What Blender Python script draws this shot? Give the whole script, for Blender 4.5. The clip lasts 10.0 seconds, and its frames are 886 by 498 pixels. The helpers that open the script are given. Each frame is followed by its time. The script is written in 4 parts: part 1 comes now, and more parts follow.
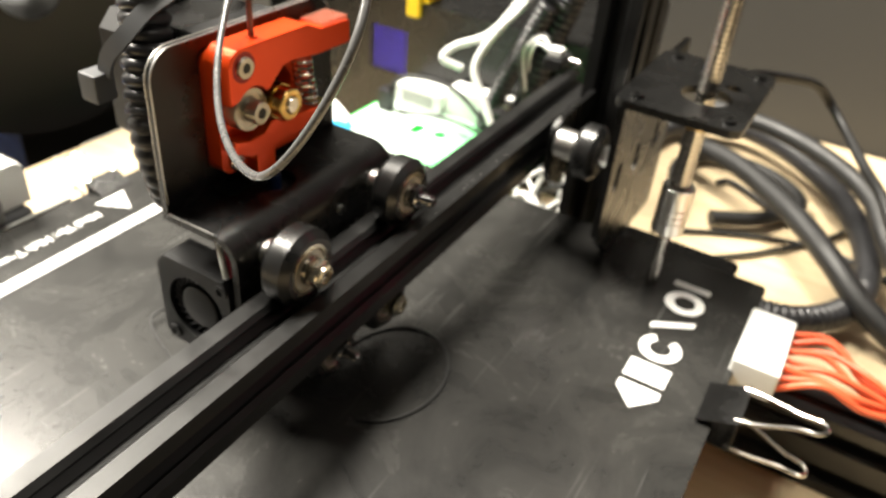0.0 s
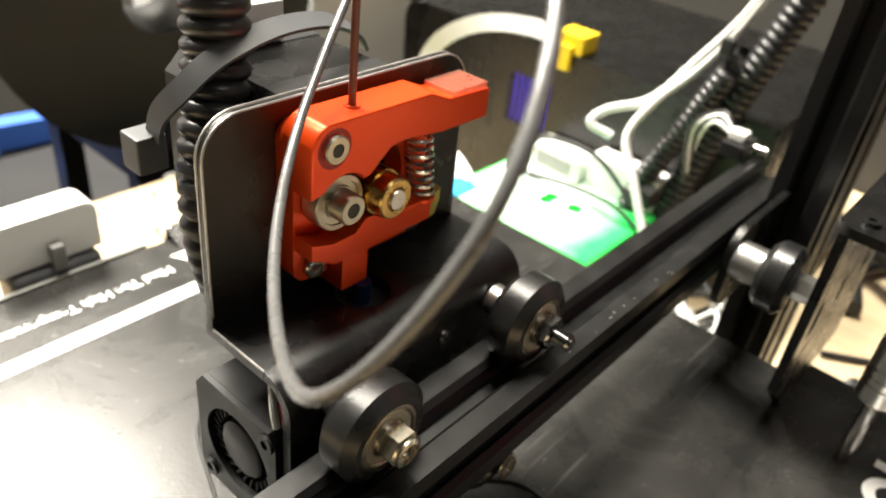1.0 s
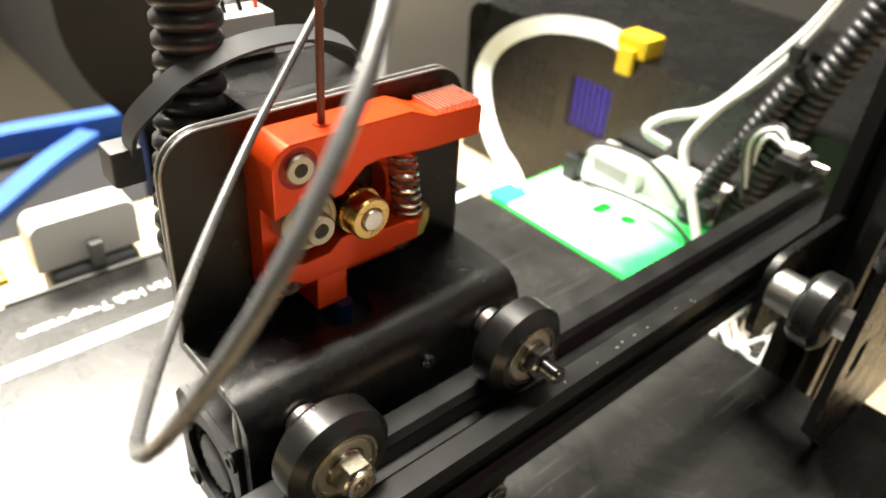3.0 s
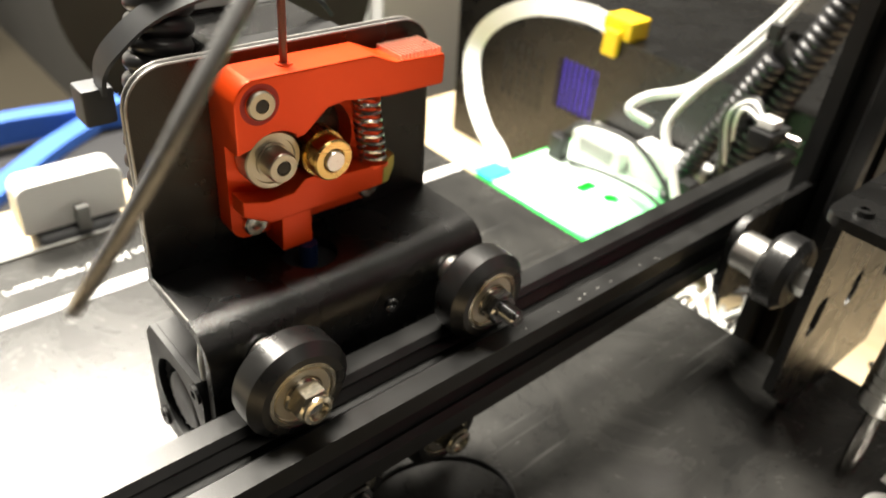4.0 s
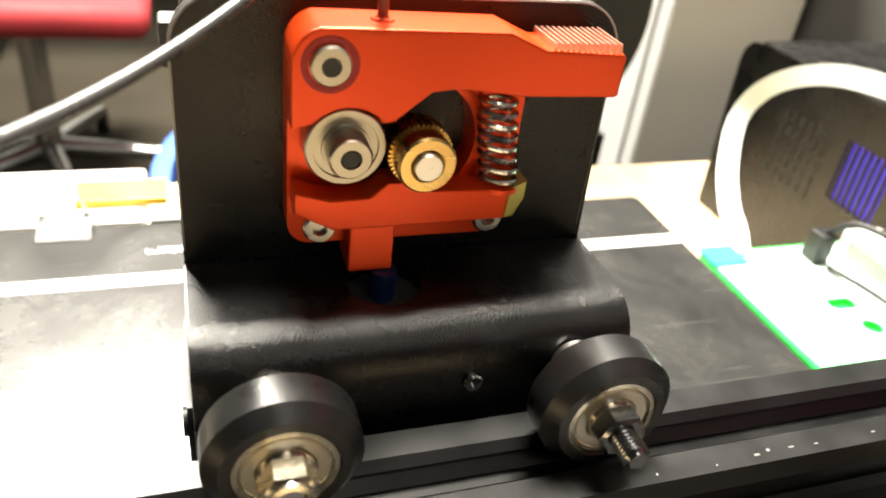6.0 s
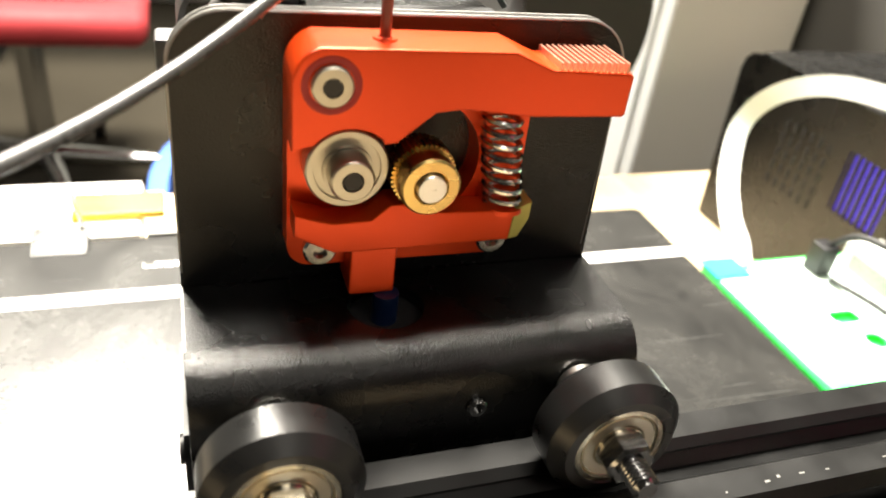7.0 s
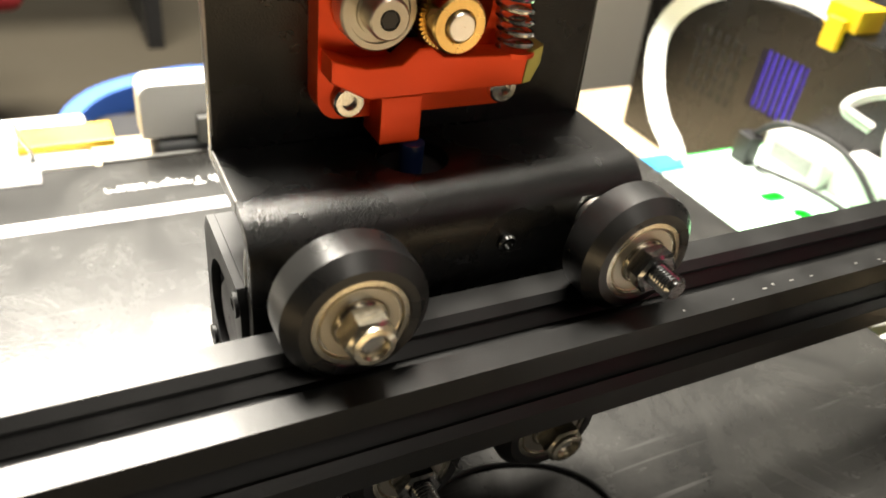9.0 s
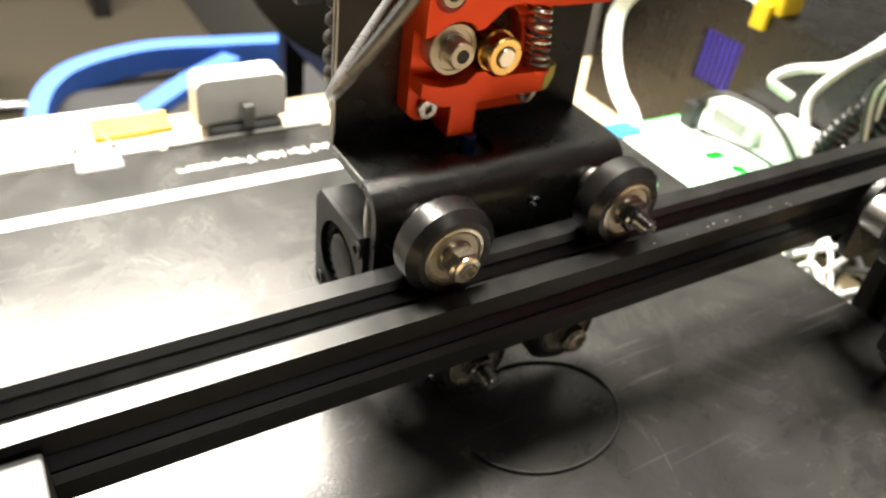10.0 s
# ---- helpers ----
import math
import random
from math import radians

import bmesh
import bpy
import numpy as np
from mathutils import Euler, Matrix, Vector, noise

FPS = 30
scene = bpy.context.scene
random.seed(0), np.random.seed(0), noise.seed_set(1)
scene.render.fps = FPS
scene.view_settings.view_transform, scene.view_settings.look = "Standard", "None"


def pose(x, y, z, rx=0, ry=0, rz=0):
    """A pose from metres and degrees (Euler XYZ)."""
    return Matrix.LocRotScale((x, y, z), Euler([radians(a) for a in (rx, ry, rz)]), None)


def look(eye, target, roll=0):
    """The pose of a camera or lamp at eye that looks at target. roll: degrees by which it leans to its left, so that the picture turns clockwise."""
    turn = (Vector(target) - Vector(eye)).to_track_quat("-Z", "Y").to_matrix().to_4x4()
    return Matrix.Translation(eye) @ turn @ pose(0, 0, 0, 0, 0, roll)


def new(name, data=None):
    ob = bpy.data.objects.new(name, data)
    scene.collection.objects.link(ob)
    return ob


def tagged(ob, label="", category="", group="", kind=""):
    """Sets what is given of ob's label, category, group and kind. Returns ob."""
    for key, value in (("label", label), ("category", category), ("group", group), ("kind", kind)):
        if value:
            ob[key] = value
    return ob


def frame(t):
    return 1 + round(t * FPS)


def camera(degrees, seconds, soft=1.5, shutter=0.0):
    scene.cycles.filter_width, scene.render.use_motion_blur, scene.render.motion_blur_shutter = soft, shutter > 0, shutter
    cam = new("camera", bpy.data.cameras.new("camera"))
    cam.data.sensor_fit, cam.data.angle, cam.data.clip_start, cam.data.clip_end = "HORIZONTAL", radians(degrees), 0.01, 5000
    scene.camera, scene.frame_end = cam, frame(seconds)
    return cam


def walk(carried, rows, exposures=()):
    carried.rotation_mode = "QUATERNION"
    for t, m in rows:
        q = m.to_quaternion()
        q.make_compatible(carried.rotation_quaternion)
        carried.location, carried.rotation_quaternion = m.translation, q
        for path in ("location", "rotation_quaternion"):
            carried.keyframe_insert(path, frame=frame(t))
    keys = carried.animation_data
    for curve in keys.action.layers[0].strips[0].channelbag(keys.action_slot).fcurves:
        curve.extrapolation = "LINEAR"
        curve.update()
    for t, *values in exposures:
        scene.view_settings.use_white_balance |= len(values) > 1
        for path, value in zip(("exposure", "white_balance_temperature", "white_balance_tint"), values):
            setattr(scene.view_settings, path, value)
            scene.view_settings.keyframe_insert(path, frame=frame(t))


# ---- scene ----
cam = camera(60.7, 10.0, 1.8)
cam.data.dof.use_dof = True
cam.data.dof.focus_distance = 0.142
cam.data.dof.aperture_fstop = 20.0
# seconds, eye in metres, turn in degrees
PATH = [
    (0.0, -0.1363, -0.1170, 0.1521, 55.08, -4.47, -59.20),
    (0.5, -0.0991, -0.0848, 0.1285, 55.37, -5.50, -51.31),
    (1.0, -0.0807, -0.0735, 0.1374, 56.43, -6.04, -48.16),
    (1.5, -0.0713, -0.0749, 0.1439, 55.53, -4.32, -46.18),
    (2.0, -0.0680, -0.0751, 0.1399, 55.51, -4.80, -43.27),
    (3.3, -0.0555, -0.0881, 0.1411, 55.31, -3.92, -40.89),
    (3.5, -0.0565, -0.0905, 0.1397, 55.07, -4.00, -40.83),
    (4.0, -0.0570, -0.0999, 0.1341, 55.42, -4.48, -40.59),
    (4.5, -0.0542, -0.1080, 0.1231, 56.52, -5.28, -37.08),
    (5.0, -0.0385, -0.1059, 0.1064, 55.33, -4.98, -26.27),
    (5.5, -0.0192, -0.0865, 0.1071, 56.49, -6.13, -19.28),
    (6.0, -0.0098, -0.0783, 0.1084, 57.11, -6.45, -17.19),
    (7.5, -0.0096, -0.0737, 0.1090, 57.75, -6.91, -17.63),
    (8.0, -0.0156, -0.0745, 0.1068, 56.46, -7.54, -20.11),
    (8.5, -0.0212, -0.0752, 0.0981, 55.70, -6.19, -22.54),
    (9.0, -0.0339, -0.0828, 0.0939, 55.35, -6.19, -25.85),
    (9.5, -0.0515, -0.0956, 0.1089, 53.86, -7.89, -27.57),
    (10.0, -0.0822, -0.1155, 0.1259, 52.85, -6.53, -30.07),
]
walk(cam, [(t, pose(x, y, z, rx, ry, rz)) for t, x, y, z, rx, ry, rz in PATH],
     [(0.0, -0.68, 6950, 10), (2.0, -0.68, 6950, 10), (3.5, -0.68, 6950, 10), (4.5, -0.42, 6950, 10), (6.0, -0.22, 6950, 10), (8.5, -0.24, 6950, 10), (10.0, -0.44, 6950, 10)])

# ---- light ----
world = bpy.data.worlds.new("room_air")
scene.world = world
world.use_nodes = True
world.node_tree.nodes["Background"].inputs[0].default_value = (0.85, 0.92, 1.0, 1)
world.node_tree.nodes["Background"].inputs[1].default_value = 0.012


def lamp(name, eye, target, size, size_y, watts, colour):
    data = bpy.data.lights.new(name, "AREA")
    data.shape, data.size, data.size_y, data.energy, data.color = "RECTANGLE", size, size_y, watts, colour
    ob = new(name, data)
    ob.matrix_world = look(eye, target)
    return ob


# ceiling tubes behind the printer and above the desk, as the glare on the bed shows
lamp("ceiling_panel", (-0.05, 1.6, 1.9), (-0.05, 1.3, 0.0), 1.2, 0.55, 420, (1.0, 0.97, 0.9))
lamp("ceiling_panel_above", (0.19, 0.5, 1.95), (0.17, 0.42, 0.0), 0.6, 0.4, 170, (1.0, 0.97, 0.9))
# weak fill added on the camera side for the red front faces
lamp("front_fill", (0.3, -1.2, 1.65), (0.15, 0.0, -0.05), 0.9, 0.5, 9, (1.0, 0.96, 0.9))

MM = 0.001


# ---- materials ----
def material(name, base, rough=0.5, metal=0.0, var=0.15, scale=60.0, bump=0.0, bump_scale=900.0, spec=0.5, dark=None, coat=0.0):
    m = bpy.data.materials.new(name)
    m.use_nodes = True
    nt = m.node_tree
    b = nt.nodes["Principled BSDF"]
    b.inputs["Metallic"].default_value = metal
    b.inputs["Specular IOR Level"].default_value = spec
    b.inputs["Coat Weight"].default_value = coat
    tc = nt.nodes.new("ShaderNodeTexCoord")
    big = nt.nodes.new("ShaderNodeTexNoise")
    big.inputs["Scale"].default_value = scale
    big.inputs["Detail"].default_value = 6.0
    nt.links.new(tc.outputs["Object"], big.inputs["Vector"])
    ramp = nt.nodes.new("ShaderNodeMix")
    ramp.data_type = "RGBA"
    low = dark or tuple(c * (1 - var) for c in base)
    high = tuple(min(1, c * (1 + var)) for c in base)
    ramp.inputs[6].default_value = (*low, 1)
    ramp.inputs[7].default_value = (*high, 1)
    nt.links.new(big.outputs["Fac"], ramp.inputs[0])
    nt.links.new(ramp.outputs[2], b.inputs["Base Color"])
    mr = nt.nodes.new("ShaderNodeMapRange")
    mr.inputs["From Min"].default_value, mr.inputs["From Max"].default_value = 0.3, 0.7
    spread = 0.03 if metal else 0.08
    mr.inputs["To Min"].default_value, mr.inputs["To Max"].default_value = max(0.02, rough - spread), min(1, rough + spread)
    nt.links.new(big.outputs["Fac"], mr.inputs["Value"])
    nt.links.new(mr.outputs[0], b.inputs["Roughness"])
    if bump:
        fine = nt.nodes.new("ShaderNodeTexNoise")
        fine.inputs["Scale"].default_value = bump_scale
        fine.inputs["Detail"].default_value = 3.0
        nt.links.new(tc.outputs["Object"], fine.inputs["Vector"])
        bp = nt.nodes.new("ShaderNodeBump")
        bp.inputs["Strength"].default_value = bump
        bp.inputs["Distance"].default_value = 0.0004
        nt.links.new(fine.outputs["Fac"], bp.inputs["Height"])
        nt.links.new(bp.outputs[0], b.inputs["Normal"])
    return m


def glow(name, colour, strength):
    m = bpy.data.materials.new(name)
    m.use_nodes = True
    b = m.node_tree.nodes["Principled BSDF"]
    b.inputs["Base Color"].default_value = (*colour, 1)
    b.inputs["Emission Color"].default_value = (*colour, 1)
    b.inputs["Emission Strength"].default_value = strength
    return m


M_ANOD = material("black_anodised", (0.005, 0.005, 0.005), 0.36, 0.0, 0.2, 90, 0.08, 2500, 0.42)
M_POWDER = material("black_powder_coat", (0.003, 0.003, 0.003), 0.27, 0.0, 0.2, 60, 0.34, 3000, 0.52)
M_PLASTIC = material("black_plastic", (0.007, 0.007, 0.0075), 0.42, 0.0, 0.2, 80, 0.05, 1200)
M_POM = material("black_wheel_plastic", (0.007, 0.007, 0.007), 0.31, 0.0, 0.2, 120, 0.06, 2000, 0.65)
M_RUBBER = material("matt_black_rubber", (0.01, 0.01, 0.01), 0.55, 0.0, 0.2, 80, 0.05, 1500)
M_RED = material("red_anodised", (0.8, 0.065, 0.008), 0.32, 0.45, 0.06, 40, 0.05, 3000, 0.5)
M_STEEL = material("polished_steel", (0.62, 0.6, 0.57), 0.2, 1.0, 0.05, 1500, 0.03, 3000)
M_GOLDSTEEL = material("yellowed_steel", (0.6, 0.55, 0.44), 0.24, 1.0, 0.05, 1500, 0.03, 3000)
M_CHROME = material("dark_chrome", (0.3, 0.3, 0.3), 0.18, 1.0, 0.06, 1500)
M_ALU = material("turned_aluminium", (0.75, 0.74, 0.71), 0.3, 1.0, 0.04, 1500, 0.03, 3000)
M_SHIELD = material("satin_bearing_steel", (0.5, 0.47, 0.4), 0.38, 1.0, 0.05, 1500, 0.03, 3000)
M_DARKHOLE = material("socket_shade", (0.045, 0.043, 0.04), 0.5, 0.3, 0.2, 300)
M_WORN = material("worn_bright_edge", (0.42, 0.41, 0.39), 0.42, 0.7, 0.35, 500, 0.1, 2500)
M_WORNRED = material("worn_red_ridge", (0.9, 0.42, 0.3), 0.3, 0.8, 0.15, 500)
M_LABEL = material("grey_label_print", (0.4, 0.4, 0.38), 0.6, 0.0, 0.5, 900)
M_BENCH = material("bench_laminate", (0.16, 0.145, 0.12), 0.6, 0.0, 0.15, 6)
M_OLIVE = material("olive_reflection", (0.42, 0.4, 0.12), 0.4, 0.6, 0.1, 300)
M_BRASS = material("brass", (0.72, 0.5, 0.19), 0.27, 1.0, 0.05, 120)
M_BLUE = material("blue_tube", (0.004, 0.014, 0.055), 0.35, 0, 0.2, 200)
M_FILAMENT = material("grey_filament", (0.085, 0.085, 0.085), 0.28, 0.0, 0.1, 200, 0, 1, 0.8)
M_BROWN = material("brown_filament", (0.16, 0.045, 0.03), 0.35, 0.0, 0.1, 200)
M_WHITE = material("white_plastic", (0.78, 0.78, 0.75), 0.45, 0.0, 0.05, 80)
M_PRINT = material("white_print", (0.82, 0.82, 0.8), 0.55, 0.0, 0.04, 200)
M_SLEEVE = material("black_split_sleeve", (0.02, 0.02, 0.022), 0.35, 0.0, 0.2, 60, 0.04, 900, 0.6)
M_MIDGREY = material("mid_grey_plastic", (0.2, 0.2, 0.19), 0.5, 0.0, 0.1, 60)
M_STRAP = material("grey_strap", (0.07, 0.073, 0.078), 0.5, 0.0, 0.12, 120, 0.05, 1500)
M_ORANGE = material("orange_wire", (0.75, 0.13, 0.05), 0.5, 0.0, 0.1, 200)
M_YELLOW = material("yellow_plastic", (0.85, 0.55, 0.02), 0.4, 0.0, 0.06, 100)
M_BLUETAPE = material("blue_stiffener", (0.02, 0.38, 0.72), 0.4, 0.0, 0.08, 100)
M_BLUEFAB = material("blue_fabric", (0.035, 0.13, 0.5), 0.7, 0.0, 0.25, 12, 0.2, 300)
M_REDFAB = material("red_fabric", (0.32, 0.02, 0.025), 0.75, 0.0, 0.25, 10, 0.2, 300)
M_BLACKFAB = material("black_fabric", (0.012, 0.012, 0.014), 0.8, 0.0, 0.3, 10, 0.2, 300)
M_GREYPANEL = material("grey_painted_panel", (0.74, 0.75, 0.73), 0.5, 0.0, 0.05, 6, 0.05, 400)
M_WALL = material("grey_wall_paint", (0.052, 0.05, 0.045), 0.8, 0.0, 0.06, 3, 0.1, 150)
# unseen far wall, whitened as a reflector for the upward metal faces
M_FARWALL = material("wall_reflector_white", (0.78, 0.77, 0.73), 0.8, 0.0, 0.04, 3)
# ceiling out of view, greyed down so less light bounces onto the black parts
M_CEIL = material("dimmed_ceiling_paint", (0.35, 0.34, 0.32), 0.8, 0.0, 0.04, 3)
M_FLOOR = material("tan_floor", (0.04, 0.034, 0.024), 0.8, 0.0, 0.12, 5, 0.2, 120, 0.15)
M_PURPLE = glow("blue_lit_fan", (0.12, 0.07, 0.75), 0.9)


def wood():
    m = material("pale_plywood", (0.62, 0.5, 0.33), 0.5, 0.0, 0.1, 9, 0.08, 500)
    nt = m.node_tree
    b = nt.nodes["Principled BSDF"]
    tc = nt.nodes.new("ShaderNodeTexCoord")
    mp = nt.nodes.new("ShaderNodeMapping")
    mp.inputs["Scale"].default_value = (60.0, 4.0, 4.0)
    n = nt.nodes.new("ShaderNodeTexNoise")
    n.inputs["Scale"].default_value, n.inputs["Detail"].default_value = 2.5, 5.0
    r = nt.nodes.new("ShaderNodeValToRGB")
    r.color_ramp.elements[0].color = (0.44, 0.32, 0.18, 1)
    r.color_ramp.elements[1].color = (0.68, 0.56, 0.38, 1)
    nt.links.new(tc.outputs["Object"], mp.inputs[0])
    nt.links.new(mp.outputs[0], n.inputs[0])
    nt.links.new(n.outputs["Fac"], r.inputs[0])
    nt.links.new(r.outputs[0], b.inputs["Base Color"])
    return m


M_WOOD = wood()


def bed_coat():
    """Scratched black build sheet: satin, with glue haze in patches."""
    m = material("scratched_black_sheet", (0.03, 0.03, 0.03), 0.36, 0.0, 0.2, 20, 0.12, 900, 0.5)
    nt = m.node_tree
    b = nt.nodes["Principled BSDF"]
    tc = nt.nodes.new("ShaderNodeTexCoord")
    n = nt.nodes.new("ShaderNodeTexNoise")
    n.inputs["Scale"].default_value, n.inputs["Detail"].default_value, n.inputs["Roughness"].default_value = 26.0, 12.0, 0.74
    n.inputs["Distortion"].default_value = 0.6
    r = nt.nodes.new("ShaderNodeValToRGB")
    r.color_ramp.elements[0].position, r.color_ramp.elements[0].color = 0.35, (0.012, 0.012, 0.0117, 1)
    r.color_ramp.elements[1].position, r.color_ramp.elements[1].color = 0.8, (0.042, 0.041, 0.038, 1)
    mr = nt.nodes.new("ShaderNodeMapRange")
    mr.inputs["From Min"].default_value, mr.inputs["From Max"].default_value = 0.35, 0.75
    mr.inputs["To Min"].default_value, mr.inputs["To Max"].default_value = 0.22, 0.31
    nt.links.new(tc.outputs["Object"], n.inputs["Vector"])
    nt.links.new(n.outputs["Fac"], r.inputs[0])
    nt.links.new(n.outputs["Fac"], mr.inputs["Value"])
    # fine scratches in two directions
    last = r.outputs[0]
    for turn, thr in ((35, 0.66), (-50, 0.69)):
        mp = nt.nodes.new("ShaderNodeMapping")
        mp.inputs["Rotation"].default_value = (0, 0, radians(turn))
        mp.inputs["Scale"].default_value = (14.0, 420.0, 1.0)
        sc = nt.nodes.new("ShaderNodeTexNoise")
        sc.inputs["Scale"].default_value, sc.inputs["Detail"].default_value = 1.0, 2.0
        sr = nt.nodes.new("ShaderNodeMapRange")
        sr.inputs["From Min"].default_value, sr.inputs["From Max"].default_value = thr, thr + 0.08
        sr.inputs["To Max"].default_value = 0.12
        mx = nt.nodes.new("ShaderNodeMix")
        mx.data_type = "RGBA"
        mx.inputs[7].default_value = (0.3, 0.3, 0.29, 1)
        nt.links.new(tc.outputs["Object"], mp.inputs[0])
        nt.links.new(mp.outputs[0], sc.inputs["Vector"])
        nt.links.new(sc.outputs["Fac"], sr.inputs["Value"])
        nt.links.new(sr.outputs[0], mx.inputs[0])
        nt.links.new(last, mx.inputs[6])
        last = mx.outputs[2]
    nt.links.new(last, b.inputs["Base Color"])
    nt.links.new(mr.outputs[0], b.inputs["Roughness"])
    return m


M_BED = bed_coat()


def green_case():
    m = material("lit_green_plastic", (0.015, 0.6, 0.09), 0.3, 0.0, 0.1, 30)
    b = m.node_tree.nodes["Principled BSDF"]
    b.inputs["Subsurface Weight"].default_value = 0.0
    return m


M_GREEN = green_case()


def washout_cover():
    """Washed-out brightness of the cover as colour: pale over most of its length, clear green at one end."""
    m = material("green_cover_washout", (0.6, 0.85, 0.7), 0.28, 0.0, 0.1, 30)
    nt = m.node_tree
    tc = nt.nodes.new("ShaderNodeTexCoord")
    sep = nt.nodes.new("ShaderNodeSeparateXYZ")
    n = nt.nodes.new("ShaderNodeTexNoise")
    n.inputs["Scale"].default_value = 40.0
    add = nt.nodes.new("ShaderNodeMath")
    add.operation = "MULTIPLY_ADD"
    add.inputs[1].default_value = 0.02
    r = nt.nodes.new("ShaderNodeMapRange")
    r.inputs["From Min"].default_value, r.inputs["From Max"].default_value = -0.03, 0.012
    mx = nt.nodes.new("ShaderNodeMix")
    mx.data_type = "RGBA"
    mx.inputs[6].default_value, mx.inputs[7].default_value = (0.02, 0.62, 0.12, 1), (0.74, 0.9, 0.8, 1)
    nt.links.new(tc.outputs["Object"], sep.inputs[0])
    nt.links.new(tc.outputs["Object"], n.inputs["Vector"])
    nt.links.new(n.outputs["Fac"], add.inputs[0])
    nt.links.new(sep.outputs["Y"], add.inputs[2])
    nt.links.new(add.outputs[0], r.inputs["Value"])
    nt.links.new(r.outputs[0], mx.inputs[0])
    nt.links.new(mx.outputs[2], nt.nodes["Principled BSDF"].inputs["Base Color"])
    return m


M_WASHOUT = washout_cover()


# ---- mesh helpers, lengths in millimetres ----
def weighted_normals(bm, limit=0.74):
    """Corner normals that keep broad faces flat and let narrow bevels carry the rounding."""
    area = {f: f.calc_area() for f in bm.faces}
    out = []
    for f in bm.faces:
        for v in f.verts:
            n = Vector((0, 0, 0))
            for g in v.link_faces:
                if g.normal.dot(f.normal) > limit:
                    n += g.normal * area[g]
            out.append(tuple(n.normalized()) if n.length > 0 else tuple(f.normal))
    return out


def finish(name, bm, mat, parent=None, label="", smooth=True, angle=35):
    bmesh.ops.recalc_face_normals(bm, faces=bm.faces)
    bmesh.ops.scale(bm, vec=(MM, MM, MM), verts=bm.verts)
    if smooth:
        for f in bm.faces:
            f.smooth = True
        for e in bm.edges:
            e.smooth = len(e.link_faces) == 2 and e.calc_face_angle(0) < radians(angle)
    me = bpy.data.meshes.new(name)
    bm.normal_update()
    corner = weighted_normals(bm) if smooth and len(bm.faces) < 2500 else None
    bm.to_mesh(me)
    bm.free()
    if corner:
        me.normals_split_custom_set(corner)
    me.materials.append(mat)
    ob = new(name, me)
    if parent is not None:
        ob.parent = parent
    if label:
        ob["label"] = label
    return ob


def part(name, bm, mat, parent, label="", **kw):
    return finish(name, bm, mat, parent, label, **kw)


def thing(name, label, category, at=(0, 0, 0), group="", kind=""):
    ob = new(name)
    ob.empty_display_size = 0.01
    ob.location = [v * MM for v in at]
    return tagged(ob, label, category, group, kind)


def box(x0, x1, y0, y1, z0, z1, bevel=0.0, seg=2, bm=None):
    own = bmesh.new()
    bmesh.ops.create_cube(own, size=1)
    bmesh.ops.scale(own, vec=(x1 - x0, y1 - y0, z1 - z0), verts=own.verts)
    bmesh.ops.translate(own, vec=((x0 + x1) / 2, (y0 + y1) / 2, (z0 + z1) / 2), verts=own.verts)
    if bevel:
        bmesh.ops.bevel(own, geom=own.edges[:], offset=bevel, segments=seg, profile=0.5, affect="EDGES")
    return merge(bm, own)


def merge(bm, own):
    if bm is None:
        return own
    me = bpy.data.meshes.new("tmp")
    own.to_mesh(me)
    own.free()
    bm.from_mesh(me)
    bpy.data.meshes.remove(me)
    return bm


def axes(way):
    way = Vector(way).normalized()
    side = way.cross(Vector((0, 0, 1)) if abs(way.z) < 0.9 else Vector((1, 0, 0))).normalized()
    return way, side, side.cross(way)


def lathe(origin, way, profile, seg=40, bm=None, closed=False):
    """Turn a profile of (radius, height along way) round the axis."""
    own = bmesh.new()
    w, a, b = axes(way)
    o = Vector(origin)
    rings = []
    for r, h in profile:
        if r < 1e-6:
            rings.append([own.verts.new(o + w * h)])
        else:
            rings.append([own.verts.new(o + w * h + (a * math.cos(2 * math.pi * i / seg) + b * math.sin(2 * math.pi * i / seg)) * r) for i in range(seg)])
    pairs = list(zip(rings, rings[1:])) + ([(rings[-1], rings[0])] if closed else [])
    for p, q in pairs:
        for i in range(seg):
            j = (i + 1) % seg
            if len(p) == 1 and len(q) == 1:
                continue
            if len(p) == 1:
                own.faces.new((p[0], q[i], q[j]))
            elif len(q) == 1:
                own.faces.new((p[i], p[j], q[0]))
            else:
                own.faces.new((p[i], p[j], q[j], q[i]))
    return merge(bm, own)


def cyl(p0, p1, r, seg=24, bevel=0.0, bm=None):
    p0, p1 = Vector(p0), Vector(p1)
    h = (p1 - p0).length
    c = min(bevel, r * 0.4)
    prof = [(0, 0), (r - c, 0), (r, c), (r, h - c), (r - c, h), (0, h)] if c else [(0, 0), (r, 0), (r, h), (0, h)]
    return lathe(p0, p1 - p0, prof, seg, bm)


